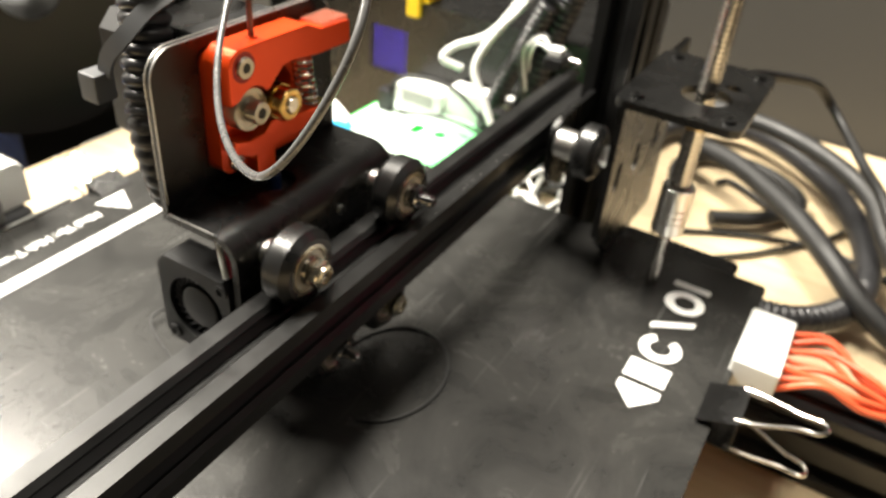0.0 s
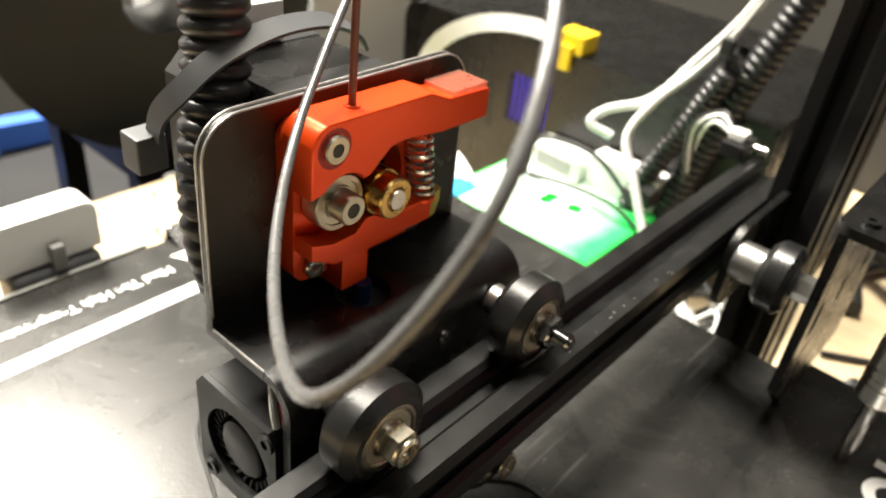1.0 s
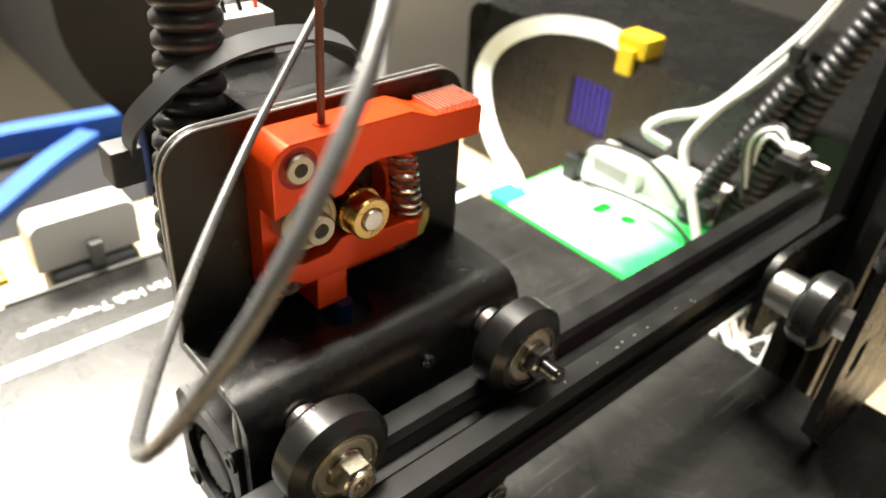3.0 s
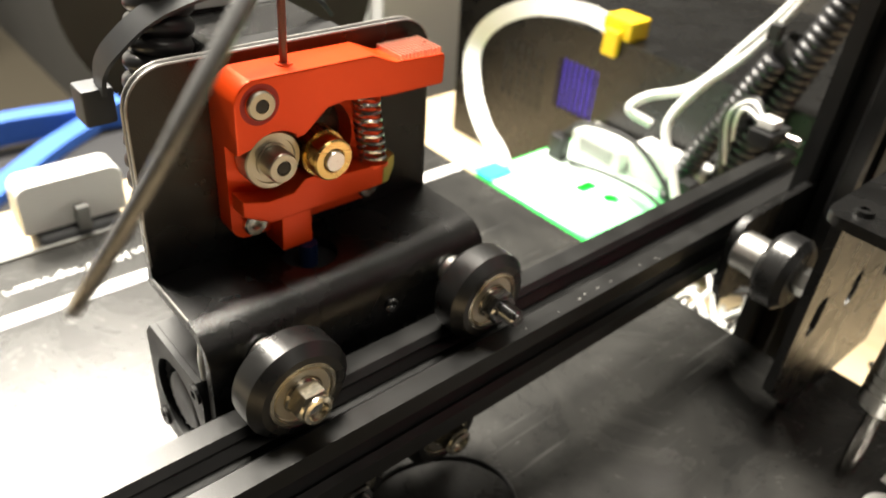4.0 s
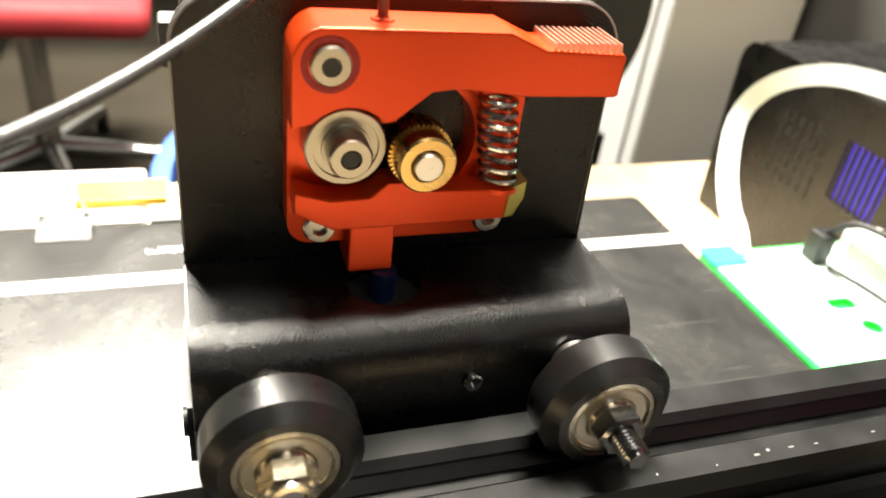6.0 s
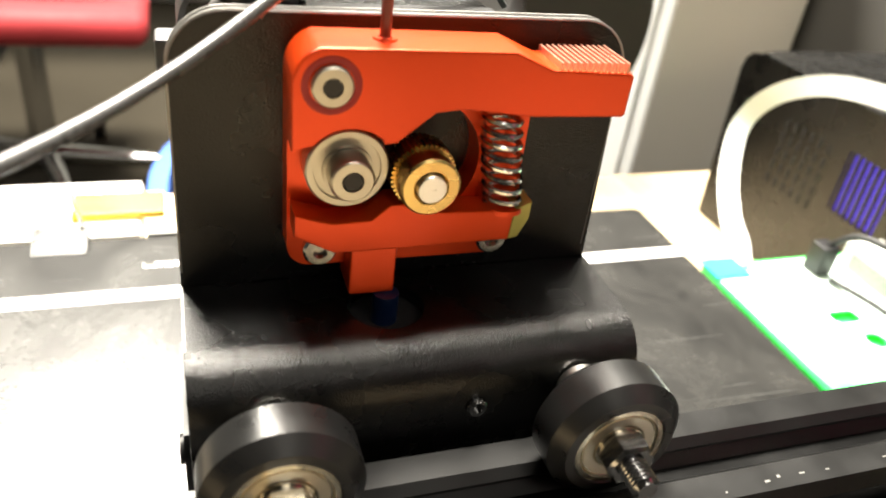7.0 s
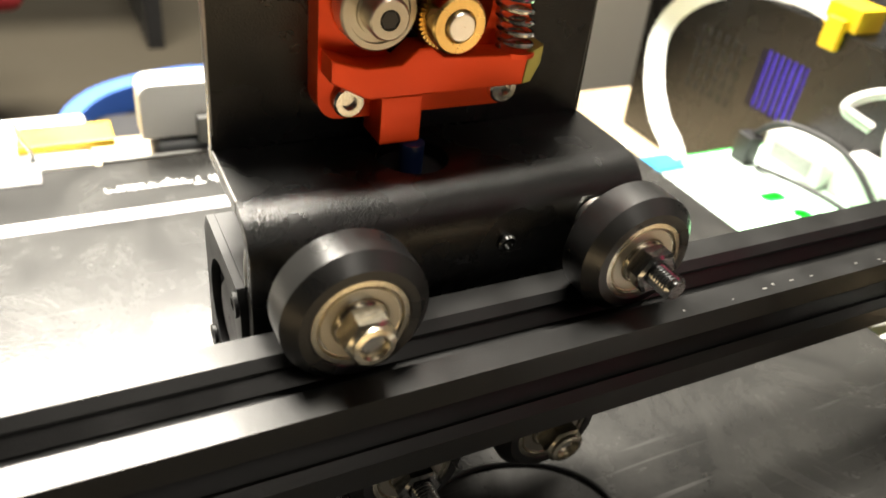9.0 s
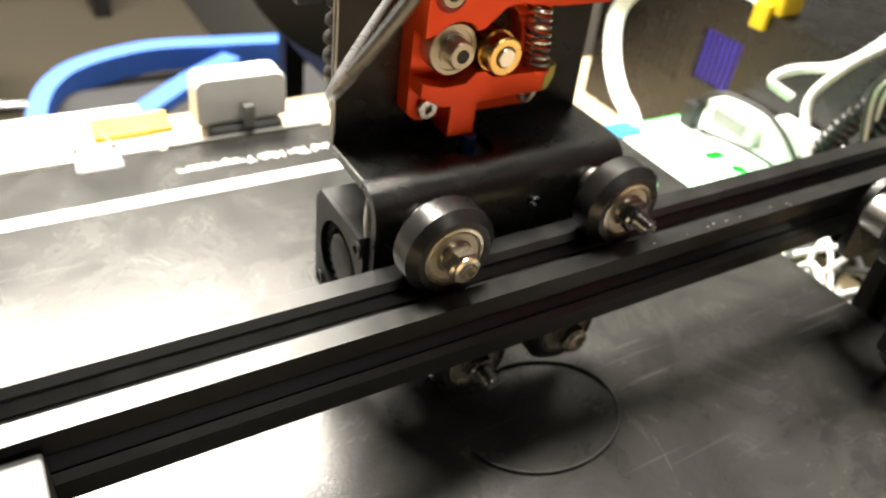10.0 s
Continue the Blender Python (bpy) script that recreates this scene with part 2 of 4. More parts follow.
def prism(poly, axis, a0, a1, bevel=0.0, bm=None, seg=2):
    """A polygon pushed along an axis; poly in the two other axes, in their order."""
    own = bmesh.new()

    def at(u, v, a):
        return {"x": (a, u, v), "y": (u, a, v), "z": (u, v, a)}[axis]

    f = own.faces.new([own.verts.new(at(u, v, a0)) for u, v in poly])
    out = bmesh.ops.extrude_face_region(own, geom=[f])
    d = a1 - a0
    bmesh.ops.translate(own, vec=at(0, 0, d), verts=[g for g in out["geom"] if isinstance(g, bmesh.types.BMVert)])
    if bevel:
        ends = [e for e in own.edges if len({round(v.co["xyz".index(axis)], 4) for v in e.verts}) == 1]
        bmesh.ops.bevel(own, geom=ends, offset=bevel, segments=seg, profile=0.5, affect="EDGES")
    return merge(bm, own)


def holed(outer, holes, axis, a0, a1, bm=None):
    """A plate with holes: outlines in the two other axes, pushed along axis."""
    own = bmesh.new()

    def at(u, v, a):
        return {"x": (a, u, v), "y": (u, a, v), "z": (u, v, a)}[axis]

    edges = []
    for loop in [outer, *holes]:
        vs = [own.verts.new(at(u, v, a0)) for u, v in loop]
        edges += [own.edges.new((vs[i], vs[(i + 1) % len(vs)])) for i in range(len(vs))]
    bmesh.ops.triangle_fill(own, use_beauty=True, edges=edges)
    out = bmesh.ops.extrude_face_region(own, geom=own.faces[:])
    bmesh.ops.translate(own, vec=at(0, 0, a1 - a0), verts=[g for g in out["geom"] if isinstance(g, bmesh.types.BMVert)])
    return merge(bm, own)


def ring(u, v, r, n=32):
    return [(u + r * math.cos(2 * math.pi * i / n), v + r * math.sin(2 * math.pi * i / n)) for i in range(n)]


def rounded(u0, u1, v0, v1, r, n=6, corners="abcd"):
    """Rectangle with rounded corners a (u0,v0), b (u1,v0), c (u1,v1), d (u0,v1)."""
    out = []
    for k, cu, cv, a in (("a", u0 + r, v0 + r, 180), ("b", u1 - r, v0 + r, 270), ("c", u1 - r, v1 - r, 0), ("d", u0 + r, v1 - r, 90)):
        if k in corners:
            out += [(cu + r * math.cos(radians(a + 90 * i / n)), cv + r * math.sin(radians(a + 90 * i / n))) for i in range(n + 1)]
        else:
            out.append({"a": (u0, v0), "b": (u1, v0), "c": (u1, v1), "d": (u0, v1)}[k])
    return out


def spline(points, n=12):
    """Catmull-Rom through the points."""
    p = [Vector(q) for q in points]
    p = [2 * p[0] - p[1], *p, 2 * p[-1] - p[-2]]
    out = []
    for i in range(1, len(p) - 2):
        for k in range(n):
            t = k / n
            out.append(0.5 * (2 * p[i] + (p[i + 1] - p[i - 1]) * t + (2 * p[i - 1] - 5 * p[i] + 4 * p[i + 1] - p[i + 2]) * t * t + (3 * p[i] - p[i - 1] - 3 * p[i + 1] + p[i + 2]) * t ** 3))
    return out + [p[-2]]


def sweep(points, r, seg=10, flat=None, up=None, bm=None, thin=None):
    """A tube along points; r a number or a list. flat: (half width, half height) for a strap."""
    own = bmesh.new()
    pts = [Vector(q) for q in points]
    rs = r if isinstance(r, list) else [r] * len(pts)
    tang = [(pts[min(i + 1, len(pts) - 1)] - pts[max(i - 1, 0)]).normalized() for i in range(len(pts))]
    side = Vector(up) if up else axes(tang[0])[1]
    rings = []
    for p, t, rad in zip(pts, tang, rs):
        side = t.cross(Vector(thin)).normalized() if thin else (side - t * side.dot(t)).normalized()
        other = t.cross(side)
        if flat:
            hw, hh = flat
            co = [(hw, hh), (-hw, hh), (-hw, -hh), (hw, -hh)]
            rings.append([own.verts.new(p + side * u + other * v) for u, v in co])
        else:
            rings.append([own.verts.new(p + (side * math.cos(2 * math.pi * i / seg) + other * math.sin(2 * math.pi * i / seg)) * rad) for i in range(seg)])
    for a, b in zip(rings, rings[1:]):
        n = len(a)
        for i in range(n):
            own.faces.new((a[i], a[(i + 1) % n], b[(i + 1) % n], b[i]))
    own.faces.new(rings[0][::-1])
    own.faces.new(rings[-1])
    return merge(bm, own)


def sleeve(points, r, pitch=3.4, depth=1.1, seg=18):
    """Corrugated split sleeve: rings along a smooth line."""
    line = spline(points, 40)
    dist, out, rad = 0.0, [line[0]], [r]
    step = pitch / 6
    acc = 0.0
    for a, b in zip(line, line[1:]):
        d = (b - a).length
        while acc + d >= step:
            k = (step - acc) / d
            a = a + (b - a) * k
            d = (b - a).length
            acc = 0.0
            dist += step
            out.append(a.copy())
            ph = (dist / pitch) % 1
            rad.append(r - depth * (1.0 if ph > 0.72 else (0.0 if 0.1 < ph < 0.6 else 0.35)))
        acc += d
    return sweep(out, rad, seg)


def hexnut(at, way, r, h, bore=0.0):
    w, a, b = axes(way)
    bm = lathe(at, way, [(0, 0), (r, 0), (r, h - 0.5), (r * 0.86, h), (bore, h), (bore, h * 0.4), (0, h * 0.4)] if bore else [(0, 0), (r, 0), (r, h - 0.5), (r * 0.86, h), (0, h)], 6)
    return bm


def bolt_thread(at, way, r, length):
    prof = [(0, 0)]
    h = 0.0
    while h < length - 0.4:
        prof += [(r, h), (r * 0.8, h + 0.35)]
        h += 0.7
    prof += [(r * 0.7, length), (0, length)]
    return lathe(at, way, prof, 20)


def socket_bolt(parent, at, way, r, h, name="bolt", mat=None, hole=None):
    s = hole or r * 0.5
    bm = lathe(at, way, [(0, 0), (r, 0), (r, h - 0.4), (r - 0.4, h), (s + 0.15, h), (s, h - 0.2), (s, h * 0.35), (0, h * 0.35)], 24)
    return part(name, bm, mat or M_STEEL, parent, "socket-head steel bolt")


def cable(name, pts, r, mat, label, category, n=10, seg=10, group=""):
    return tagged(finish(name, sweep(spline(pts, n), r, seg), mat), label, category, group)


# ---- room ----
def slab(name, x0, x1, y0, y1, z0, z1, mat, label, category):
    return tagged(finish(name, box(x0, x1, y0, y1, z0, z1), mat, smooth=False), label, category, kind="structure")


TABLE = -112.0
FLOOR = -860.0
slab("floor", -3000, 2600, -4200, 3400, FLOOR - 50, FLOOR, M_FLOOR, "tan smooth floor of the workshop room", "floor")
slab("ceiling", -3000, 2600, -4200, 3400, 2300, 2350, M_CEIL, "plain ceiling of the room, dimmed to bounce less light", "ceiling")
slab("wall_north", -3000, 2600, 3400, 3460, FLOOR, 2300, M_FARWALL, "far wall out of view, white as an added reflector", "wall")
# south wall is out of view, set far back to darken the plates' reflections
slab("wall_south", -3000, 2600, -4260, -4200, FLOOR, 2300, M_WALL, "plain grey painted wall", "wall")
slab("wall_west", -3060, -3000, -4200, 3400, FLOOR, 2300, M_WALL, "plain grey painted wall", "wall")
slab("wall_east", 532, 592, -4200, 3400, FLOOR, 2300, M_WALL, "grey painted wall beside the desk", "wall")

table = thing("work_table", "pale plywood work table under the printer", "table", (100, 0, FLOOR))
part("tabletop", box(-520, 430, -520, 330, TABLE - 25 - FLOOR, TABLE - FLOOR, 2), M_WOOD, table)
for lx, ly in ((-500, -500), (380, -500), (-500, 290), (380, 290)):
    part("leg", box(lx, lx + 40, ly, ly + 30, 0, TABLE - 25.5 - FLOOR, 2), M_PLASTIC, table)

# ---- printer frame ----
def vslot():
    q = [(-10, 10), (-4.6, 10), (-3.1, 8.4), (-3.1, 7.8), (-5.6, 7.8), (-5.6, 6.5), (-2.8, 3.8), (2.8, 3.8), (5.6, 6.5), (5.6, 7.8), (3.1, 7.8), (3.1, 8.4), (4.6, 10)]
    out = []
    for k in range(4):
        c, s = round(math.cos(-k * math.pi / 2)), round(math.sin(-k * math.pi / 2))
        out += [(x * c - y * s, x * s + y * c) for x, y in q]
    return out


def extrusion(poly, axis, a0, a1):
    return prism(poly, axis, a0, a1)


beam = tagged(finish("gantry_beam", extrusion(vslot(), "x", -175, 226), M_ANOD, angle=20), "black anodised slotted aluminium gantry beam across the bed", "beam")
rng = random.Random(2)
for k in range(9):
    cx_ = 60 + rng.random() * 60
    w_ = 0.3 + rng.random() * 0.9
    y_ = -9.6 + rng.random() * 2.5
    part("paint_chip", box(cx_, cx_ + w_, y_, y_ + 0.25 + rng.random() * 0.3, 10.005, 10.03), M_ALU, beam, smooth=False)
endcap = thing("beam_end_block", "black plastic end block on the gantry beam", "end block", (-90, 0, 0))
part("block", box(-85, 0.3, -27, -10.3, -34, 7, 1.2), M_PLASTIC, endcap)
part("plate", box(-85, 0.3, -10.1, 10, -34, -10.2, 0.8), M_POWDER, endcap)

post = thing("upright_post", "black aluminium upright post of the printer frame", "post", (203, -20, TABLE))
pp = [(x, y) for x, y in vslot()]
part("profile", prism([(x, y) for x, y in pp], "z", 0, 420), M_ANOD, post, angle=20)
part("profile", prism([(x + 20.05, y) for x, y in pp], "z", 0, 420), M_ANOD, post, angle=20)

rail = thing("base_rail", "black aluminium base rail lying on the table", "rail", (150, 0, TABLE))
part("profile", prism([(x, y + 20) for x, y in pp], "y", -480, 200), M_ANOD, rail, angle=20)
part("profile", prism([(x, y + 10 - 10.02 + 0.0) for x, y in [(u, v) for u, v in pp]], "y", -480, 200), M_ANOD, rail, angle=20)
rail.location.z = (TABLE + 10) * MM

# plate and wheels that carry the beam on the post
endpl = thing("beam_carrier", "black steel plate carrying the beam on the post", "carrier plate", (175, 0, 0))
part("back_plate", prism(rounded(-28, 50, -16, 16, 9), "y", -17.5, -14.5, 0.4), M_POWDER, endpl)
part("top_flange", holed(rounded(-52, 15, -92, -45, 5), [ring(-26, -73, 9.6, 40), ring(-11, -80, 3.2, 20), ring(-45, -52, 1.5, 12), ring(8, -52, 1.5, 12), ring(8, -86, 1.5, 12), ring(-45, -86, 1.5, 12)], "z", 41, 44), M_POWDER, endpl)
part("web", holed([(-42, 41), (46, 41), (46, -46), (-16, -46), (-40, -24)], [rounded(-33, -26, -6, 8, 3), rounded(-8, -2, -6, 8, 2.8), rounded(20, 26, -6, 8, 2.8)], "y", -48.2, -45.2), M_POWDER, endpl)
for zx, zz in ((-24, 6),):
    w = part("wheel", lathe((zx, -32.5, zz), (0, -1, 0), [(4.0, -5.1), (9.7, -5.1), (12, -2.9), (12, 2.9), (9.7, 5.1), (4.0, 5.1)], 44, closed=True), M_POM, endpl)
    part("spacer", cyl((zx, -17.6, zz), (zx, -27.3, zz), 6.6, 28, 0.8), M_ALU, w, "bright round spacer")
    part("spacer", cyl((zx, -37.7, zz), (zx, -45.1, zz), 4.6, 6), M_ALU, w, "bright hexagonal spacer")
part("nut_block", lathe((-26, -73, 36), (0, 0, 1), [(4.2, -4), (6.4, -4), (6.4, 2.4), (4.2, 2.4)], 28, closed=True), M_BRASS, endpl, "brass lead screw nut")
for bx, by in ((-45, -52), (8, -52), (8, -86), (-45, -86)):
    part("screw", lathe((bx, by, 44), (0, 0, 1), [(0, 0), (2.6, 0), (2.3, 1.3), (1.2, 1.4), (1.2, 0.7), (0, 0.7)], 16), M_POWDER, endpl)

zdrive = thing("lead_screw_drive", "steel lead screw with an aluminium coupler on its motor", "lead screw", (149, -73, TABLE))
part("motor", box(-22, 22, -22, 22, 0.5, 52, 3), M_PLASTIC, zdrive)
part("motor_plate", box(-28, 56, -30, 34, 52.3, 58, 2), M_POWDER, zdrive)
part("shaft", cyl((0, 0, 56), (0, 0, 92), 2.5, 16), M_STEEL, zdrive)
CZ = 13.0
part("coupler", lathe((0, 0, CZ), (0, 0, 1), [(0, 82), (6.2, 82), (6.7, 82.5), (6.7, 88), (6.1, 88.2), (6.1, 88.8), (6.7, 89), (6.7, 91), (6.1, 91.2), (6.1, 91.8), (6.7, 92), (6.7, 94), (6.1, 94.2), (6.1, 94.8), (6.7, 95), (6.7, 103.5), (6.2, 104), (0, 104)], 32), M_ALU, zdrive, "turned aluminium coupler")
helix = [(0, 117)]
z = 117.0
while z < 400:
    helix += [(4.0, z), (4.0, z + 0.7), (3.2, z + 1.0), (3.2, z + 1.7)]
    z += 2.0
part("lead_screw", lathe((0, 0, 0), (0, 0, 1), helix + [(0, z)], 20), M_STEEL, zdrive, "threaded steel lead screw")

# ---- heated bed ----
BED = -45.0
bed = thing("heated_bed", "black scratched print bed with white markings", "print bed", (0, 0, BED))
part("plate", prism(rounded(-150, 178, -118, 175, 3), "z", -3.2, 0.0, 0.3), M_BED, bed, "satin black sheet with glue marks and scratches")
part("underplate", box(-149, 176.5, -117, 173, -6.2, -3.25), M_WOOD, bed, "pale edge of the board beneath")
part("carriage", box(-60, 120, -70, 150, -16, -6.4, 2), M_POWDER, bed)
part("carriage_bar", box(20, 60, -60, 140, -66.8, -16.2, 2), M_POWDER, bed)
LY = 140.0
part("marking_line", box(-150, 177.5, LY - 3.2, LY + 3.2, 0.02, 0.1), M_PRINT, bed, smooth=False)


def letters(text, height, at, turn, mat, parent, name, width=None):
    cu = bpy.data.curves.new(name, "FONT")
    cu.body = text
    cu.size = height * MM * 1.38
    cu.extrude = 0.00006
    cu.offset = 0.00018
    cu.align_x = "LEFT"
    tmp = bpy.data.objects.new("tmp", cu)
    me = bpy.data.meshes.new_from_object(tmp)
    bpy.data.objects.remove(tmp)
    if width:
        xs = [v.co.x for v in me.vertices]
        k = width * MM / (max(xs) - min(xs))
        for v in me.vertices:
            v.co.x *= k
    me.materials.clear()
    me.materials.append(mat)
    ob = new(name, me)
    ob.parent = parent
    ob.location = [v * MM for v in at]
    ob.rotation_euler = (0, 0, radians(turn))
    return ob


letters("Mind The High Temperature", 4.6, (43, LY + 18, 0.12), 180, M_PRINT, bed, "warning_text", 70)
tri = holed([(47, LY + 24), (63, LY + 24), (55, LY + 9)], [[(50.4, LY + 22.2), (59.6, LY + 22.2), (55, LY + 13.4)]], "z", 0.02, 0.12)
part("warning_sign", tri, M_PRINT, bed, smooth=False)
part("warning_sign", box(53, 57, LY + 17, LY + 20, 0.02, 0.12), M_PRINT, bed, smooth=False)
# maker's mark: six heavy white shapes standing in for its wordmark
Y0, Y1 = -98.0, -82.0
YM = (Y0 + Y1) / 2


def arch(cx_, r0, r1, a0, a1, n=28):
    a = [radians(a0 + (a1 - a0) * k / n) for k in range(n + 1)]
    return [(cx_ + r1 * math.cos(t), YM + r1 * math.sin(t)) for t in a] + [(cx_ + r0 * math.cos(t), YM + r0 * math.sin(t)) for t in reversed(a)]


mark = [
    prism([(158, Y0), (154, Y0), (154, Y1), (158, Y1)], "z", 0.02, 0.1),
    holed(ring(143, YM, 8.4, 40), [ring(143, YM, 4.5, 32)], "z", 0.02, 0.1),
    prism([(132, Y0), (128.4, Y0), (119, Y1), (122.6, Y1)], "z", 0.02, 0.1),
    prism(arch(108, 4.4, 8.4, 30, 330), "z", 0.02, 0.1),
    prism([(97, Y0), (86, Y0), (86, Y1), (97, Y1)], "z", 0.02, 0.1),
    prism([(83, Y0), (79, Y0), (70, YM), (79, Y1), (83, Y1)], "z", 0.02, 0.1),
]
for bm in mark:
    part("marking_bar", bm, M_PRINT, bed, smooth=False)

# ---- print carriage ----
PX0, PX1, PY, PZ, BY, TOP = -12.5, 65.5, 12.8, 28.6, 38.7, 76.5
carr = thing("print_carriage", "black powder-coated steel carriage bracket on four wheels", "carriage", (26, 12, 0))
carr_at = Vector((26, 12, 0))


def cpart(name, bm, mat, parent=None, label="", **kw):
    if parent is None:
        bmesh.ops.translate(bm, vec=-carr_at, verts=bm.verts)
        return part(name, bm, mat, carr, label, **kw)
    return part(name, bm, mat, parent, label, **kw)


R, TH = 8.5, 2.6
prof = [(PY, -30)] + [(PY + R - R * math.cos(radians(a)), PZ - R + R * math.sin(radians(a))) for a in range(0, 91, 9)]
inner = [(PY + R - (R - TH) * math.cos(radians(a)), PZ - R + (R - TH) * math.sin(radians(a))) for a in range(90, -1, -9)] + [(PY + TH, -30)]
cpart("front_plate", prism(prof + inner, "x", PX0, PX1, 0.25), M_POWDER)
shelf = [(PX0, PY + R + 0.02), (PX1, PY + R + 0.02), (PX1, BY + 2.6), (PX0, BY + 2.6)]
cpart("shelf", holed(shelf, [ring(21.5, 28.5, 6.8)], "z", PZ - TH, PZ), M_POWDER)
# back plate with rounded upper corners
bp = [(PX0, PZ + 0.05), (PX1, PZ + 0.05)] + rounded(PX0 + 0.5, PX1 - 1.5, PZ, TOP, 9, 8, "cd")[2:]
cpart("back_plate", prism(bp, "y", BY, BY + 2.6, 0.35), M_POWDER)
rim = [(x, z) for x, z in bp if z > PZ + 1]
rim = [(PX1 - 1.2, PZ + 3)] + rim + [(PX0 + 0.4, PZ + 3)]
for ey in (BY + 0.3, BY + 2.3):
    cpart("worn_edge", sweep([(x, ey, z) for x, z in rim], 0.32, 6), M_WORN, None, "thin bare metal along the worn plate edge")
cpart("worn_edge", sweep([(PX0 + 0.15, PY + R, PZ - 0.15), (PX0 + 0.15, BY, PZ - 0.15)], 0.28, 6), M_WORN, None, "thin bare metal along the worn plate edge")
sm = lathe((34.5, PY - 1.3, 17.2), (0, 1, 0), [(0, 0.8), (0.9, 0.8), (0.9, 0), (1.5, 0), (1.9, 0.4), (1.9, 1.4), (0, 1.4)], 20)
cpart("grub_screw", sm, M_CHROME, None, "small dark steel grub screw")


def wheel(x, z, long_bolt):
    yc = 1.6
    o = Vector((x, yc, z)) - carr_at
    w = part("wheel", lathe(o, (0, -1, 0), [(7.9, -5.1), (9.7, -5.1), (12, -2.9), (12, 2.9), (9.7, 5.1), (8.1, 5.1), (7.9, 4.9)], 56, closed=True), M_POM, carr, "black plastic roller wheel", angle=25)
    part("bearing", lathe(o, (0, -1, 0), [(2.5, -4.9), (7.85, -4.9), (7.85, 4.9), (7.0, 4.95), (6.8, 4.5), (6.6, 4.4), (4.5, 4.4), (4.3, 4.9), (2.5, 4.95)], 48, closed=True), M_GOLDSTEEL, w, "yellowed steel ball bearing", angle=25)
    part("seal", lathe(o, (0, -1, 0), [(4.55, 4.42), (6.45, 4.42), (6.35, 4.75), (4.65, 4.75)], 40, closed=True), M_SHIELD, w, "satin steel bearing shield")
    part("spacer", cyl(o + Vector((0, 5.0, 0)), o + Vector((0, 11.1, 0)), 4.2, 28, 0.3), M_ALU, w, "bright aluminium spacer")
    part("washer", cyl(o + Vector((0, -4.95, 0)), o + Vector((0, -5.7, 0)), 3.9, 24), M_STEEL, w)
    if long_bolt:
        part("nut", hexnut(o + Vector((0, -5.7, 0)), (0, -1, 0), 4.4, 3.4), M_CHROME, w, "dark chrome hexagon nut")
        part("bolt", bolt_thread(o + Vector((0, -9.0, 0)), (0, -1, 0), 2.4, 5.0), M_CHROME, w, "dark threaded bolt end")
    else:
        part("nut", hexnut(o + Vector((0, -5.7, 0)), (0, -1, 0), 4.4, 4.2, 2.3), M_GOLDSTEEL, w, "yellowed hexagon lock nut")
        part("nut_collar", lathe(o, (0, -1, 0), [(2.2, 9.4), (3.5, 9.4), (3.3, 10.4), (2.4, 10.6)], 24, closed=True), M_GOLDSTEEL, w)
        part("bolt", cyl(o + Vector((0, -6, 0)), o + Vector((0, -9.6, 0)), 2.15, 16, 0.3), M_STEEL, w)


wheel(0, 19.8, False)
wheel(53.5, 19.8, True)
wheel(12.0, -19.8, True)
wheel(43.0, -19.8, False)

# ---- red extruder ----
EX, EZ = 10.2, 69.7
ex = thing("extruder", "red anodised metal filament extruder with brass drive gear", "extruder", (25, 33, PZ + 8))
e_at = Vector((25, 33, PZ + 8))


def epart(name, bm, mat, parent=None, label="", **kw):
    bmesh.ops.translate(bm, vec=-e_at, verts=bm.verts)
    return part(name, bm, mat, parent or ex, label, **kw)


epart("base_plate", holed(rounded(4.8, 45, 35.2, 73, 4), [ring(EX + 15.5, EZ - 15.5, 11.2, 40)], "y", 33.2, 38.6), M_RED)
low = [(5.2, 48.4), (11.2, 46.6), (17.5, 46.8), (20.5, 49.5), (23.0, 49.5), (25.5, 47.8), (40, 47.2), (42.6, 47.2), (42.2, 41.3), (11.8, 40.8), (5.2, 44.4)]
epart("lower_block", prism(low, "y", 27.4, 33.1, 0.45), M_RED)
# chamfered end in olive: the yellow-green reflection put in as colour
epart("block_end", prism([(42.7, 47.3), (45.6, 48.6), (45.6, 45.2), (44.0, 41.6), (42.3, 41.3)], "y", 27.6, 33.0, 0.3), M_OLIVE, None, "block end coloured with a yellow-green reflection")
lever = [(4.6, 59.5), (4.6, 70.5)] + [(10.0 - 5.4 * math.cos(radians(a)), 70.0 + 5.4 * math.sin(radians(a))) for a in range(15, 90, 15)] + [(38, 74.9), (42.5, 73.0), (44.5, 72.2), (58.4, 71.6), (59, 71), (59, 64.6), (58.4, 64.1), (43, 64.3), (30.5, 65.7), (26.3, 65.2), (20.6, 60.4), (18.6, 60.1)] + [(13.4 + 7.2 * math.cos(radians(a)), 55.6 + 7.2 * math.sin(radians(a))) for a in (50, 65, 80, 95, 110, 125, 140)]
lev = epart("lever", prism(lever, "y", 26.9, 36.6, 0.5), M_RED, None, "red lever arm with a ridged thumb tip")
for k in range(12):
    x = 45.6 + k * 1.06
    bm = prism([(x, 71.3), (x + 0.2, 73.2), (x + 0.55, 73.2), (x + 0.8, 71.3)], "y", 27.3, 36.3)
    epart("ridge", bm, M_WORNRED, lev, "worn bright ridge", smooth=False)
